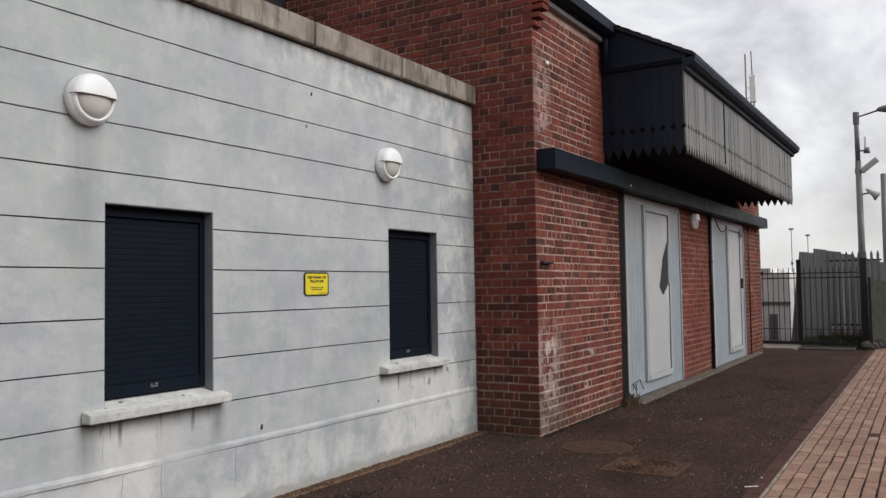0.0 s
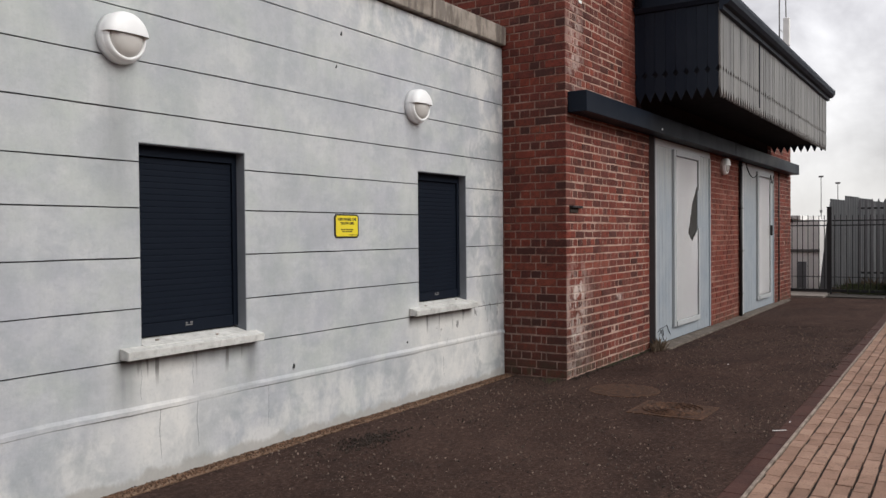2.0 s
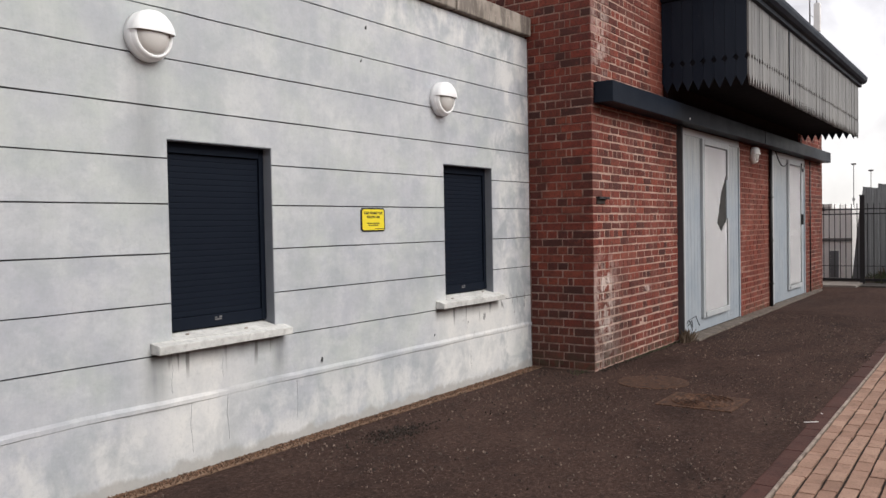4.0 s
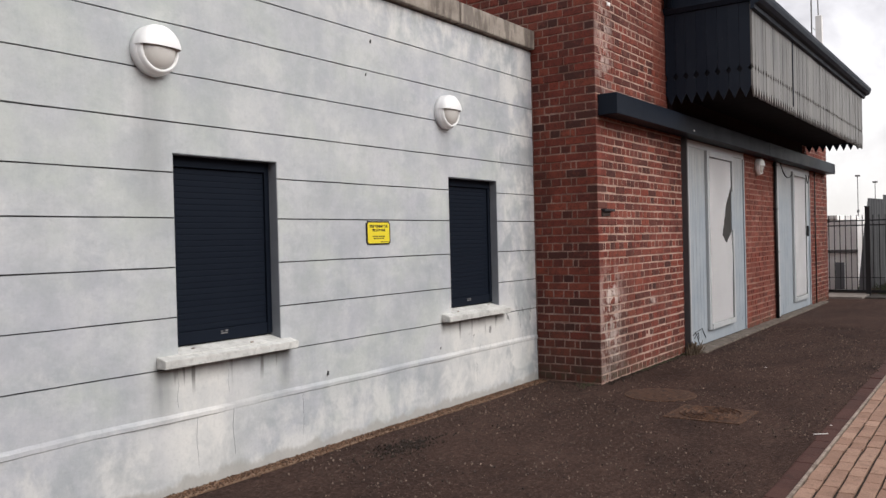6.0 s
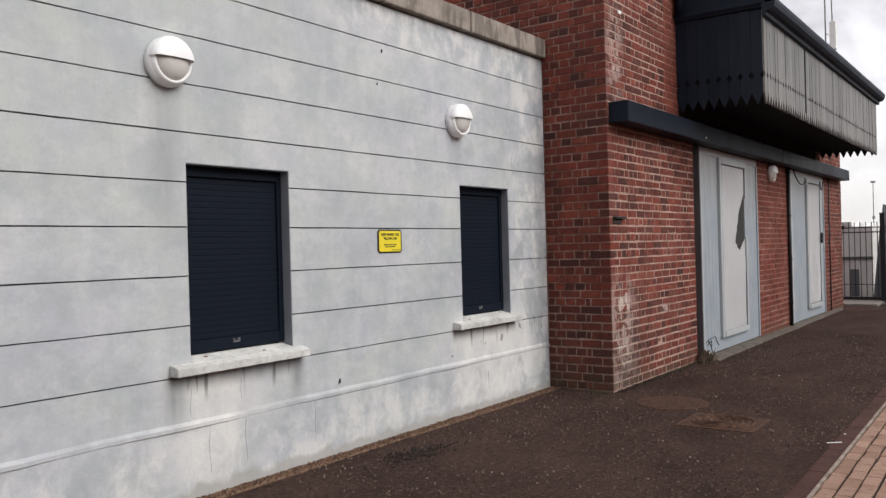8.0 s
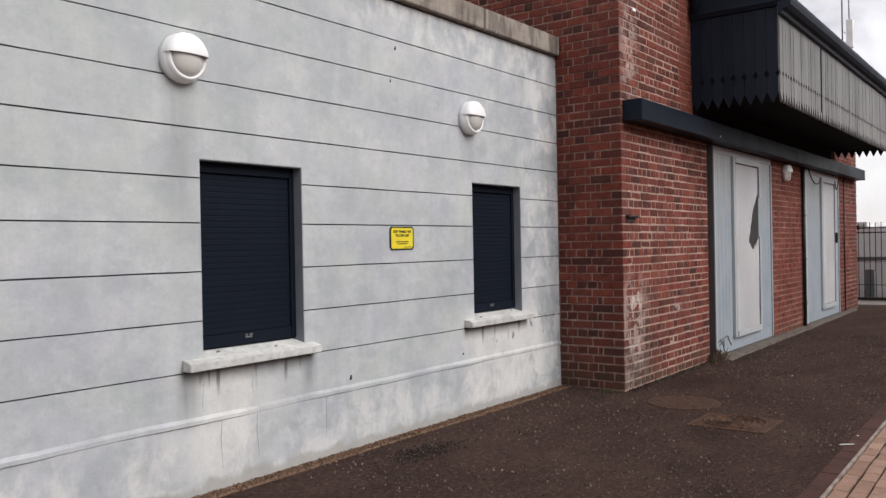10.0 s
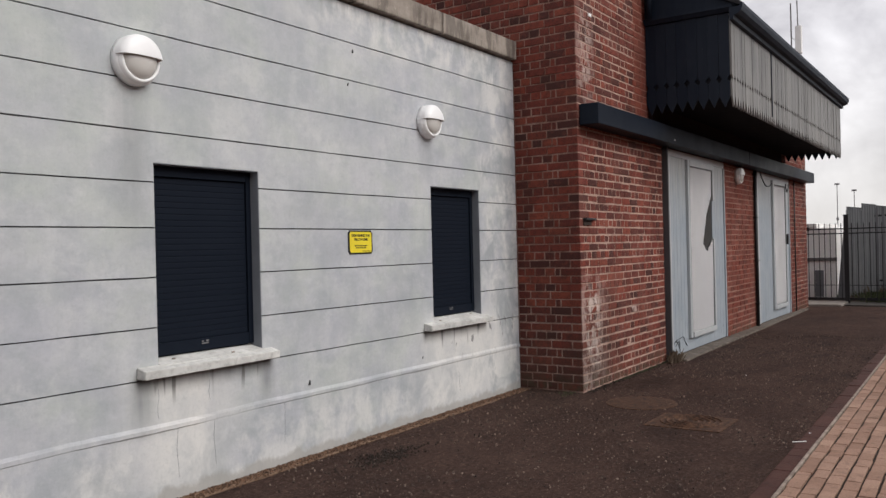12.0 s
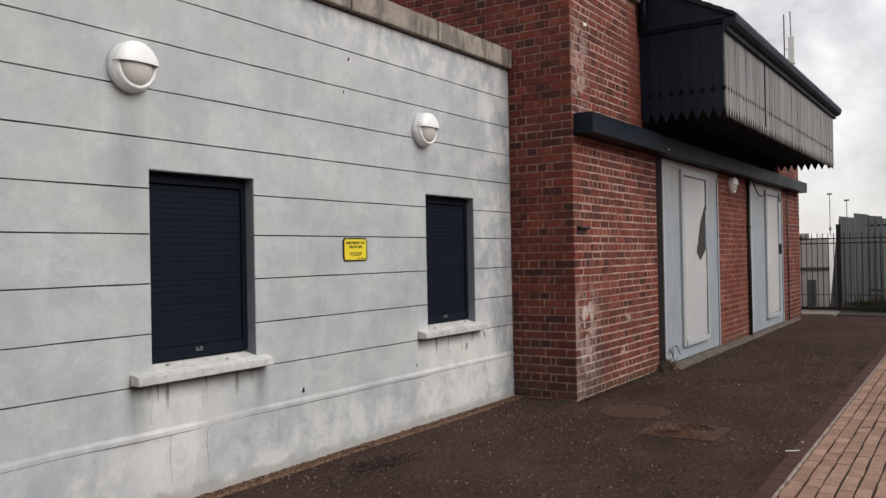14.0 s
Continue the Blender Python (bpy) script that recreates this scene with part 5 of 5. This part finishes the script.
def railing():
    r = thing("railing", (FX, -2.0, 0), "black steel bar railing between two square posts", "railing")
    post = part("gate_post", box(FX - 0.05, FX + 0.05, -1.40, -1.30, -0.02, 2.04, 0.008), M_FENCE, r)
    part("post_cap", box(FX - 0.058, FX + 0.058, -1.408, -1.292, 2.04, 2.062, 0.006), M_FENCE, post)
    post = part("gate_post", box(FX - 0.07, FX + 0.07, -2.79, -2.65, -0.02, 2.06, 0.008), M_FENCE, r)
    for z in (0.62, 1.32):
        part("hinge", box(FX - 0.085, FX - 0.068, -2.80, -2.70, z, z + 0.10, 0.004), M_FENCE, post)
    barred_panel(r, -2.65, -1.40)
    g = thing("gate", (FX, -0.8, 0), "closed black steel bar gate across the walk", "gate")
    barred_panel(g, -1.30, -0.35)
    for y in (-0.50, -0.36):
        part("latch", box(FX - 0.05, FX + 0.03, y - 0.05, y + 0.05, 1.70, 1.79, 0.005), M_FENCE, g)
    return r


railing()
solid("kerb_gate", box(20.16, FX + 0.14, -1.37, -0.30, -0.03, 0.045, 0.01), M_CONC, "pale concrete kerb under the gate", "kerb", kind="structure")
solid("kerb_yard", box(20.36, FX + 0.16, -2.55, -1.40, -0.03, 0.028, 0.01), M_RUBBLE, "dirty concrete kerb under the railing", "kerb", kind="structure")


def sheet_fence():
    """Tall ribbed steel sheets, the nearest one leaning and cut uneven."""
    f = thing("sheet_fence", (24.5, -2, 0), "tall dull grey ribbed sheet-steel fence", "fence", kind="structure")
    p, q = Vector((23.9, -1.00, 0)), Vector((28.6, -3.6, 0))
    n = 9
    rnd = random.Random(3)
    d = (q - p) / n
    for k in range(n):
        a, b = p + d * k, p + d * (k + 1)
        nrm = Vector((d.y, -d.x, 0)).normalized()
        h = (2.33, 2.41, 2.36, 2.28, 2.19, 2.12, 2.06, 2.0, 1.98)[k] + rnd.uniform(-0.012, 0.012)
        bm = bmesh.new()
        m = 24
        lo, hi = [], []
        for i in range(m + 1):
            t = i / m
            c = a.lerp(b, t)
            o = nrm * (0.010 if (i // 2) % 2 else 0.0)
            lo.append(bm.verts.new(c + o))
            hi.append(bm.verts.new(c + o + Vector((0, 0, h + 0.03 * (0.5 - t)))))
        for i in range(m):
            bm.faces.new((lo[i], lo[i + 1], hi[i + 1], hi[i]))
        bmesh.ops.solidify(bm, geom=list(bm.faces), thickness=0.004)
        part("sheet", bm, M_GALV, f)
        part("post", rod((b.x, b.y, 0), (b.x, b.y, h - 0.1), 0.03), M_GALV, f)
    part("stay", rod((23.86, -0.92, 0.0), (23.9, -1.02, 2.25), 0.03), M_GALV, f)
    part("stay", rod((23.4, -0.72, 0.0), (23.9, -1.05, 1.5), 0.03), M_GALV, f)
    return f


sheet_fence()


def palisade():
    f = thing("palisade_fence", (23.0, -2.5, 0), "dark steel palisade fence with pointed pales", "fence", kind="structure")
    for k in range(9):
        y = -1.80 - 0.14 * k
        bm = prism([(y - 0.03, 0.05), (y - 0.03, 2.20), (y, 2.29), (y + 0.03, 2.20), (y + 0.03, 0.05)], "x", 22.99, 23.005)
        part("pale", bm, M_GALV, f)
    for z in (2.05, 0.45):
        part("rail", box(23.006, 23.045, -3.0, -1.75, z - 0.022, z + 0.022, 0.003), M_FENCE, f)
    return f


palisade()


def side_hoarding():
    h = thing("hoarding", (22, -3.1, 0), "mossy grey board hoarding beside the railing", "fence", kind="structure")
    a, b = Vector((20.9, -2.86, 0)), Vector((25.5, -4.6, 0))
    d = (b - a) / 14
    for k in range(14):
        p, q = a + d * k, a + d * (k + 0.985)
        nrm = Vector((d.y, -d.x, 0)).normalized() * 0.012
        bm = bmesh.new()
        top = 1.53 + 0.012 * math.sin(k * 2.3)
        pts = [p - nrm, q - nrm, q + nrm, p + nrm]
        lo = [bm.verts.new((v.x, v.y, 0.18)) for v in pts]
        hi = [bm.verts.new((v.x, v.y, top)) for v in pts]
        bm.faces.new(lo[::-1]), bm.faces.new(hi)
        for i in range(4):
            bm.faces.new((lo[i], lo[(i + 1) % 4], hi[(i + 1) % 4], hi[i]))
        part("board", bm, M_BOARD, h)
    part("post", box(20.84, 20.90, -2.89, -2.83, 0.0, 1.62, 0.006), M_FENCE, h)
    return h


side_hoarding()


def rubble():
    rnd = random.Random(21)
    for k in range(9):
        t = k / 8
        x, y = 20.9 + 1.2 * t, -2.72 - 0.55 * t + rnd.uniform(-0.08, 0.08)
        bm = bmesh.new()
        bmesh.ops.create_icosphere(bm, subdivisions=2, radius=1, matrix=Matrix.Diagonal((rnd.uniform(0.12, 0.22), rnd.uniform(0.10, 0.17), rnd.uniform(0.10, 0.18), 1)))
        for v in bm.verts:
            v.co *= 1 + 0.35 * noise.noise(v.co * 6 + Vector((k * 3, 0, 0)))
        s = solid("rubble_stone", bm, M_RUBBLE, "rough grey rubble stone at the foot of the fence", "stone", "stones by the fence")
        s.location = (x, y, 0.06)


rubble()


def lamp_post():
    x, y = 23.6, -2.54
    p = thing("lamp_post", (x, y, 0), "tall grey lamp post with camera and loudspeaker", "lamp post")
    part("pole", rod((x, y, 0), (x, y + 0.02, 4.6), 0.095, 0.07, 16), M_POLE, p, smooth=True)
    part("pole", rod((x, y + 0.02, 4.55), (x, y + 0.03, 5.78), 0.06, 0.055, 14), M_POLE, p, smooth=True)
    part("cap", rod((x, y + 0.03, 5.55), (x, y + 0.03, 5.85), 0.075, None, 14), M_POLE, p)
    part("arm", rod((x, y, 5.72), (x - 0.1, y - 0.50, 5.83), 0.022, None, 8), M_POLE, p)
    bm = bmesh.new()
    bmesh.ops.create_icosphere(bm, subdivisions=3, radius=1, matrix=Matrix.Translation((x - 0.12, y - 0.80, 5.84)) @ Matrix.Diagonal((0.14, 0.36, 0.10, 1)))
    part("lamp_head", bm, M_POLE, p, "grey lamp head", smooth=True)
    dome = part("dome_camera", rod((x, y - 0.19, 4.78), (x, y - 0.19, 4.92), 0.075, 0.06, 14), M_POLE, p, smooth=True)
    part("bracket", box(x - 0.03, x + 0.03, y - 0.22, y, 4.83, 4.87, 0.004), M_POLE, dome)
    part("aerial", rod((x, y - 0.16, 4.92), (x, y - 0.16, 5.2), 0.025, None, 8), M_CABIN, dome)
    cam_box = box(-0.25, 0.21, -0.075, 0.075, -0.065, 0.065, 0.012)
    bmesh.ops.transform(cam_box, matrix=Matrix.Translation((x, y - 0.22, 4.45)) @ pose(0, 0, 0, 0, 0, 90) @ pose(0, 0, 0, 0, 38, 0), verts=cam_box.verts)
    housing = part("camera_housing", cam_box, M_SHROUD, p, "pale grey camera housing")
    part("bracket", box(x - 0.03, x + 0.03, y - 0.10, y + 0.10, 4.28, 4.40, 0.004), M_FENCE, housing)
    turn = Vector((0.15, -0.8, -0.62)).to_track_quat("Z", "Y").to_matrix()
    horn = part("loudspeaker", lathe([(0.03, -0.10), (0.05, 0.0), (0.07, 0.10), (0.13, 0.24), (0.12, 0.24), (0.03, 0.05)], (x, y - 0.22, 3.80), turn, 20), M_SHROUD, p,
         "pale horn loudspeaker", smooth=True)
    part("speaker_arm", rod((x, y, 3.73), (x, y - 0.22, 3.76), 0.02, None, 8), M_FENCE, horn)
    return p


lamp_post()


def second_post():
    p = thing("camera_post", (30, -2.72, 0), "grey steel post farther along the platform", "post")
    part("pole", rod((30, -2.72, 0), (30, -2.74, 4.95), 0.09, 0.085, 14), M_POLE, p, smooth=True)
    return p


second_post()


def cabin():
    c = thing("white_cabin", (24, 1.0, 0), "off-white panelled cabin standing beyond the gate", "cabin", kind="structure")
    x0, x1, y0, y1 = 22.7, 26.0, -0.93, 3.0
    part("body", box(x0, x1, y0, y1, 0.0, 1.785, 0.02), M_CABIN, c)
    part("lid", box(x0 - 0.05, x1, -0.48, y1, 1.79, 1.90, 0.01), M_CABIN, c)
    part("band", box(x0 - 0.03, x0 - 0.002, y0, y1, 0.955, 1.035, 0.006), M_POLE, c, "grey band")
    y = y0 + 0.35
    while y < y1:
        part("rib", box(x0 - 0.02, x0 - 0.002, y, y + 0.05, 0.02, 0.94), M_CABIN, c)
        y += 0.42
    part("panel", box(x0 - 0.05, x0 - 0.021, -0.62, -0.42, 0.05, 0.72, 0.004), M_GALV, c, "grey lower panel")
    return c


cabin()
# a dark sheet leaning between the cabin and the fence
solid("leaning_sheet", prism([(-0.93, 0.0), (-1.12, 0.0), (-1.17, 1.66), (-1.10, 1.70)], "x", 22.60, 22.62), M_GALV, "dark grey sheet leaning beside the pale cabin", "sheet")


def far_lamp(x, y, h, name="floodlight_mast"):
    p = thing(name, (x, y, 0), "thin grey floodlight mast far beyond the yard", "lamp post", "far masts")
    part("pole", rod((x, y, 0), (x, y, h), 0.045, 0.035, 8), M_FASCIA, p)
    part("lamp_head", box(x - 0.15, x + 0.15, y - 0.22, y + 0.22, h - 0.02, h + 0.14, 0.03), M_FASCIA, p)
    part("collar", rod((x, y, h * 0.48), (x, y, h * 0.52), 0.12, None, 8), M_FASCIA, p)
    return p


far_lamp(90, 8.85, 6.8)
far_lamp(90, 7.33, 6.1)


def radio_mast():
    m = thing("radio_mast", (90, 12.4, 0), "slender grey lattice radio mast in the distance", "mast")
    for y, h in ((12.75, 25.4), (12.0, 22.6)):
        part("leg", rod((90, y, 0), (90, y, h), 0.07, None, 6), M_POLE, m)
    z = 1.0
    while z < 21.0:
        part("lattice_bar", rod((90, 12.75, z), (90, 12.0, z + 0.75), 0.03, None, 5), M_POLE, m)
        part("lattice_bar", rod((90, 12.0, z + 0.75), (90, 12.75, z + 1.5), 0.03, None, 5), M_POLE, m)
        z += 1.5
    part("panel_aerial", box(89.7, 90.2, 11.75, 12.35, 20.2, 23.0, 0.05), M_CABIN, m)
    part("whip_aerial", rod((90, 12.1, 22.6), (90, 12.15, 25.6), 0.06, None, 6), M_POLE, m)
    return m


radio_mast()


# ---- pieces: bricks and pavers ----
def piece_mesh(w, h, depth, chamfer, variant=0):
    """A block with its chamfered, slightly uneven face at -y, centred across."""
    rnd = random.Random(variant * 31 + int(w * 1000))
    c = chamfer
    ring = ((-w / 2, -h / 2), (w / 2, -h / 2), (w / 2, h / 2), (-w / 2, h / 2))
    vs = [(x, depth, z) for x, z in ring] + [(x, c, z) for x, z in ring] + [(x - math.copysign(c, x), 0, z - math.copysign(c, z)) for x, z in ring]
    j = 0.25 * min(chamfer, 0.006) * 2.4
    vs = [v if i < 4 else (v[0] + rnd.uniform(-j, j), v[1] + rnd.uniform(0, j) * (i > 7), v[2] + rnd.uniform(-j, j)) for i, v in enumerate(vs)]
    fs = []
    for a in (0, 4):
        for i in range(4):
            j = (i + 1) % 4
            fs.append((a + i, a + j, a + 4 + j, a + 4 + i))
    fs.append((8, 9, 10, 11))
    return vs, fs


def pieces(parent, spots, turn, material, name, near, depth, chamfer, rest_name):
    """spots: (along, up, width, height); turn: matrix from (along, out, up) to world. Those for which near() holds become objects of their own."""
    rnd = random.Random(17)
    shared = {}
    vv, ff = [], []
    base = WORLD_AT[parent]
    count = 0
    flip = turn.to_3x3().determinant() < 0
    for a, u, w, h in spots:
        out = rnd.uniform(-0.0035, 0.0035)
        tilt = rnd.uniform(-0.014, 0.014)
        key = (round(w, 3), round(h, 3), rnd.randrange(5))
        vs, fs = piece_mesh(key[0], key[1], depth, chamfer, key[2])
        m = turn @ Matrix.Translation((a, out, u)) @ Matrix.Rotation(tilt, 4, "Y")
        if near(a, u) and count < 300:
            count += 1
            if key not in shared:
                me = bpy.data.meshes.new(name)
                world_vs = [turn.to_3x3() @ Vector(v) for v in vs]
                me.from_pydata(world_vs, [], [f[::-1] for f in fs] if not flip else fs)
                me.materials.append(material)
                shared[key] = me
            ob = new(name, shared[key])
            ob.parent = parent
            ob.location = m.translation - base
        else:
            k = len(vv)
            vv += [tuple(m @ Vector(v) - base) for v in vs]
            ff += [tuple(k + i for i in (f[::-1] if not flip else f)) for f in fs]
    me = bpy.data.meshes.new(rest_name)
    me.from_pydata(vv, [], ff)
    me.materials.append(material)
    ob = new(rest_name, me)
    ob.parent = parent
    tagged(ob, kind="stuff")


def bond_row(a, b, first, unit):
    """Edges of one course from a to b, the first piece of its own length."""
    x, out = a, []
    w = first
    while x < b - 0.02:
        e = min(x + w, b)
        if b - e < 0.03:
            e = b
        out.append((x, e))
        x, w = e, unit
    return out


def course_z(k):
    """Middle height of a course; the courses are not laid quite evenly."""
    return COURSE * (k + 0.5 + 0.08 + 0.26 * math.exp(-((k - 8.5) / 4.0) ** 2) - 0.3 * min(max((k - 34) / 8, 0), 1))


def front_bricks():
    spots = []
    courses = int(4.555 / COURSE)
    rnd = random.Random(5)
    for k in range(courses):
        z = course_z(k)
        zt = (k + 1) * COURSE
        spans = [(GREY_END, BRICK_END)]
        for a, b, h in DOORS:
            if zt < h + 0.03:
                spans = [s for x, y in spans for s in ((x, min(y, a)), (max(x, b), y)) if s[1] - s[0] > 0.02]
        for a, b in spans:
            if k % 2 == 1:
                row = bond_row(a, b, STRETCH if a < 8 else STRETCH * 0.75, STRETCH)
            else:
                row = bond_row(a + (HEAD if a < 8 else 0.0), b, HEAD * (0.5 if a < 8 else 1.0) if a < 8 else HEAD, HEAD)
            for x, y in row:
                if x < GREY_END + 0.001:
                    x -= JOINT / 2
                w = round(y - x - JOINT, 3)
                if w > 0.012:
                    spots.append(((x + y) / 2, z, w - 0.002, rnd.choice((0.0660, 0.0675, 0.0690, 0.0705))))
    turn = Matrix.Translation((0, BRICK_Y, 0))
    pieces(wall_east, spots, turn, M_BRICK, "brick", lambda a, u: a < 9.25 and u < 2.75, 0.108, 0.0050, "far_brickwork")


def gable_bricks():
    spots = []
    rnd = random.Random(6)
    for k in range(int(6.6 / COURSE)):
        z = course_z(k)
        # along runs from the front corner back
        hi = GABLE_BACK if z > 3.40 else 0.0
        lim = max(0.0, (z - 4.62) / (6.75 - 4.62)) * 3.06
        if k % 2 == 1:
            row = bond_row(BRICK_Y + HEAD, max(hi, -0.001), STRETCH, STRETCH)
        else:
            # a stretcher at the quoin, a closer, then headers
            row = [(BRICK_Y, BRICK_Y + STRETCH)] + bond_row(BRICK_Y + STRETCH, max(hi, -0.001), HEAD * 0.5, HEAD)
        for y0, y1 in row:
            if y0 < BRICK_Y + lim + 0.1 and lim > 0:
                continue
            if y0 < BRICK_Y + 0.001:
                y0 -= JOINT / 2
            w = round(y1 - y0 - JOINT, 3)
            if w > 0.012:
                spots.append((-(y0 + y1) / 2, z, w, rnd.choice((0.0680, 0.0700, 0.0715, 0.0725))))
    # along = -y, out = +x
    turn = Matrix(((0, 1, 0, GREY_END), (-1, 0, 0, 0), (0, 0, 1, 0), (0, 0, 0, 1)))
    pieces(wall_gable, spots, turn, M_BRICK, "brick", lambda a, u: u < 3.6 and a > -0.05, 0.108, 0.0050, "far_brickwork")


front_bricks()
gable_bricks()


def pavers():
    rnd = random.Random(44)
    spots = []
    for r in range(33):
        y = -3.122 - 0.1 * r - 0.05
        x = -8.0 + (0.1 if r % 2 else 0.0)
        while x < 30.0:
            if not (r == 5 and abs(x + 0.1 - 9.45) < 0.1):
                spots.append((x + 0.1, -y + rnd.uniform(-0.0035, 0.0035), 0.1945, rnd.choice((0.082, 0.0835, 0.085, 0.0865))))
            else:
                part("paver", box(x + 0.004, x + 0.196, y - 0.045, y + 0.045, -0.04, -0.001, 0.004), M_EDGE, pavement, "dark brown paver")
            x += 0.2
    # along = x, up = -y, out = down
    turn = Matrix(((1, 0, 0, 0), (0, 0, -1, 0), (0, -1, 0, 0), (0, 0, 0, 1)))
    pieces(pavement, spots, turn, M_PAVER, "paver", lambda a, u: 6.2 < a < 10.2 and u < 4.1, 0.05, 0.004, "far_pavers")
    spots = []
    x = -8.0
    while x < 27:
        spots.append((x + 0.1, 3.036, 0.2150, 0.128))
        x += 0.2155
    turn = turn @ Matrix.Translation((0, 0.006, 0))
    pieces(edging, spots, turn, M_EDGE, "edging_brick", lambda a, u: 5.0 < a < 20.0, 0.04, 0.004, "far_edging")


pavers()
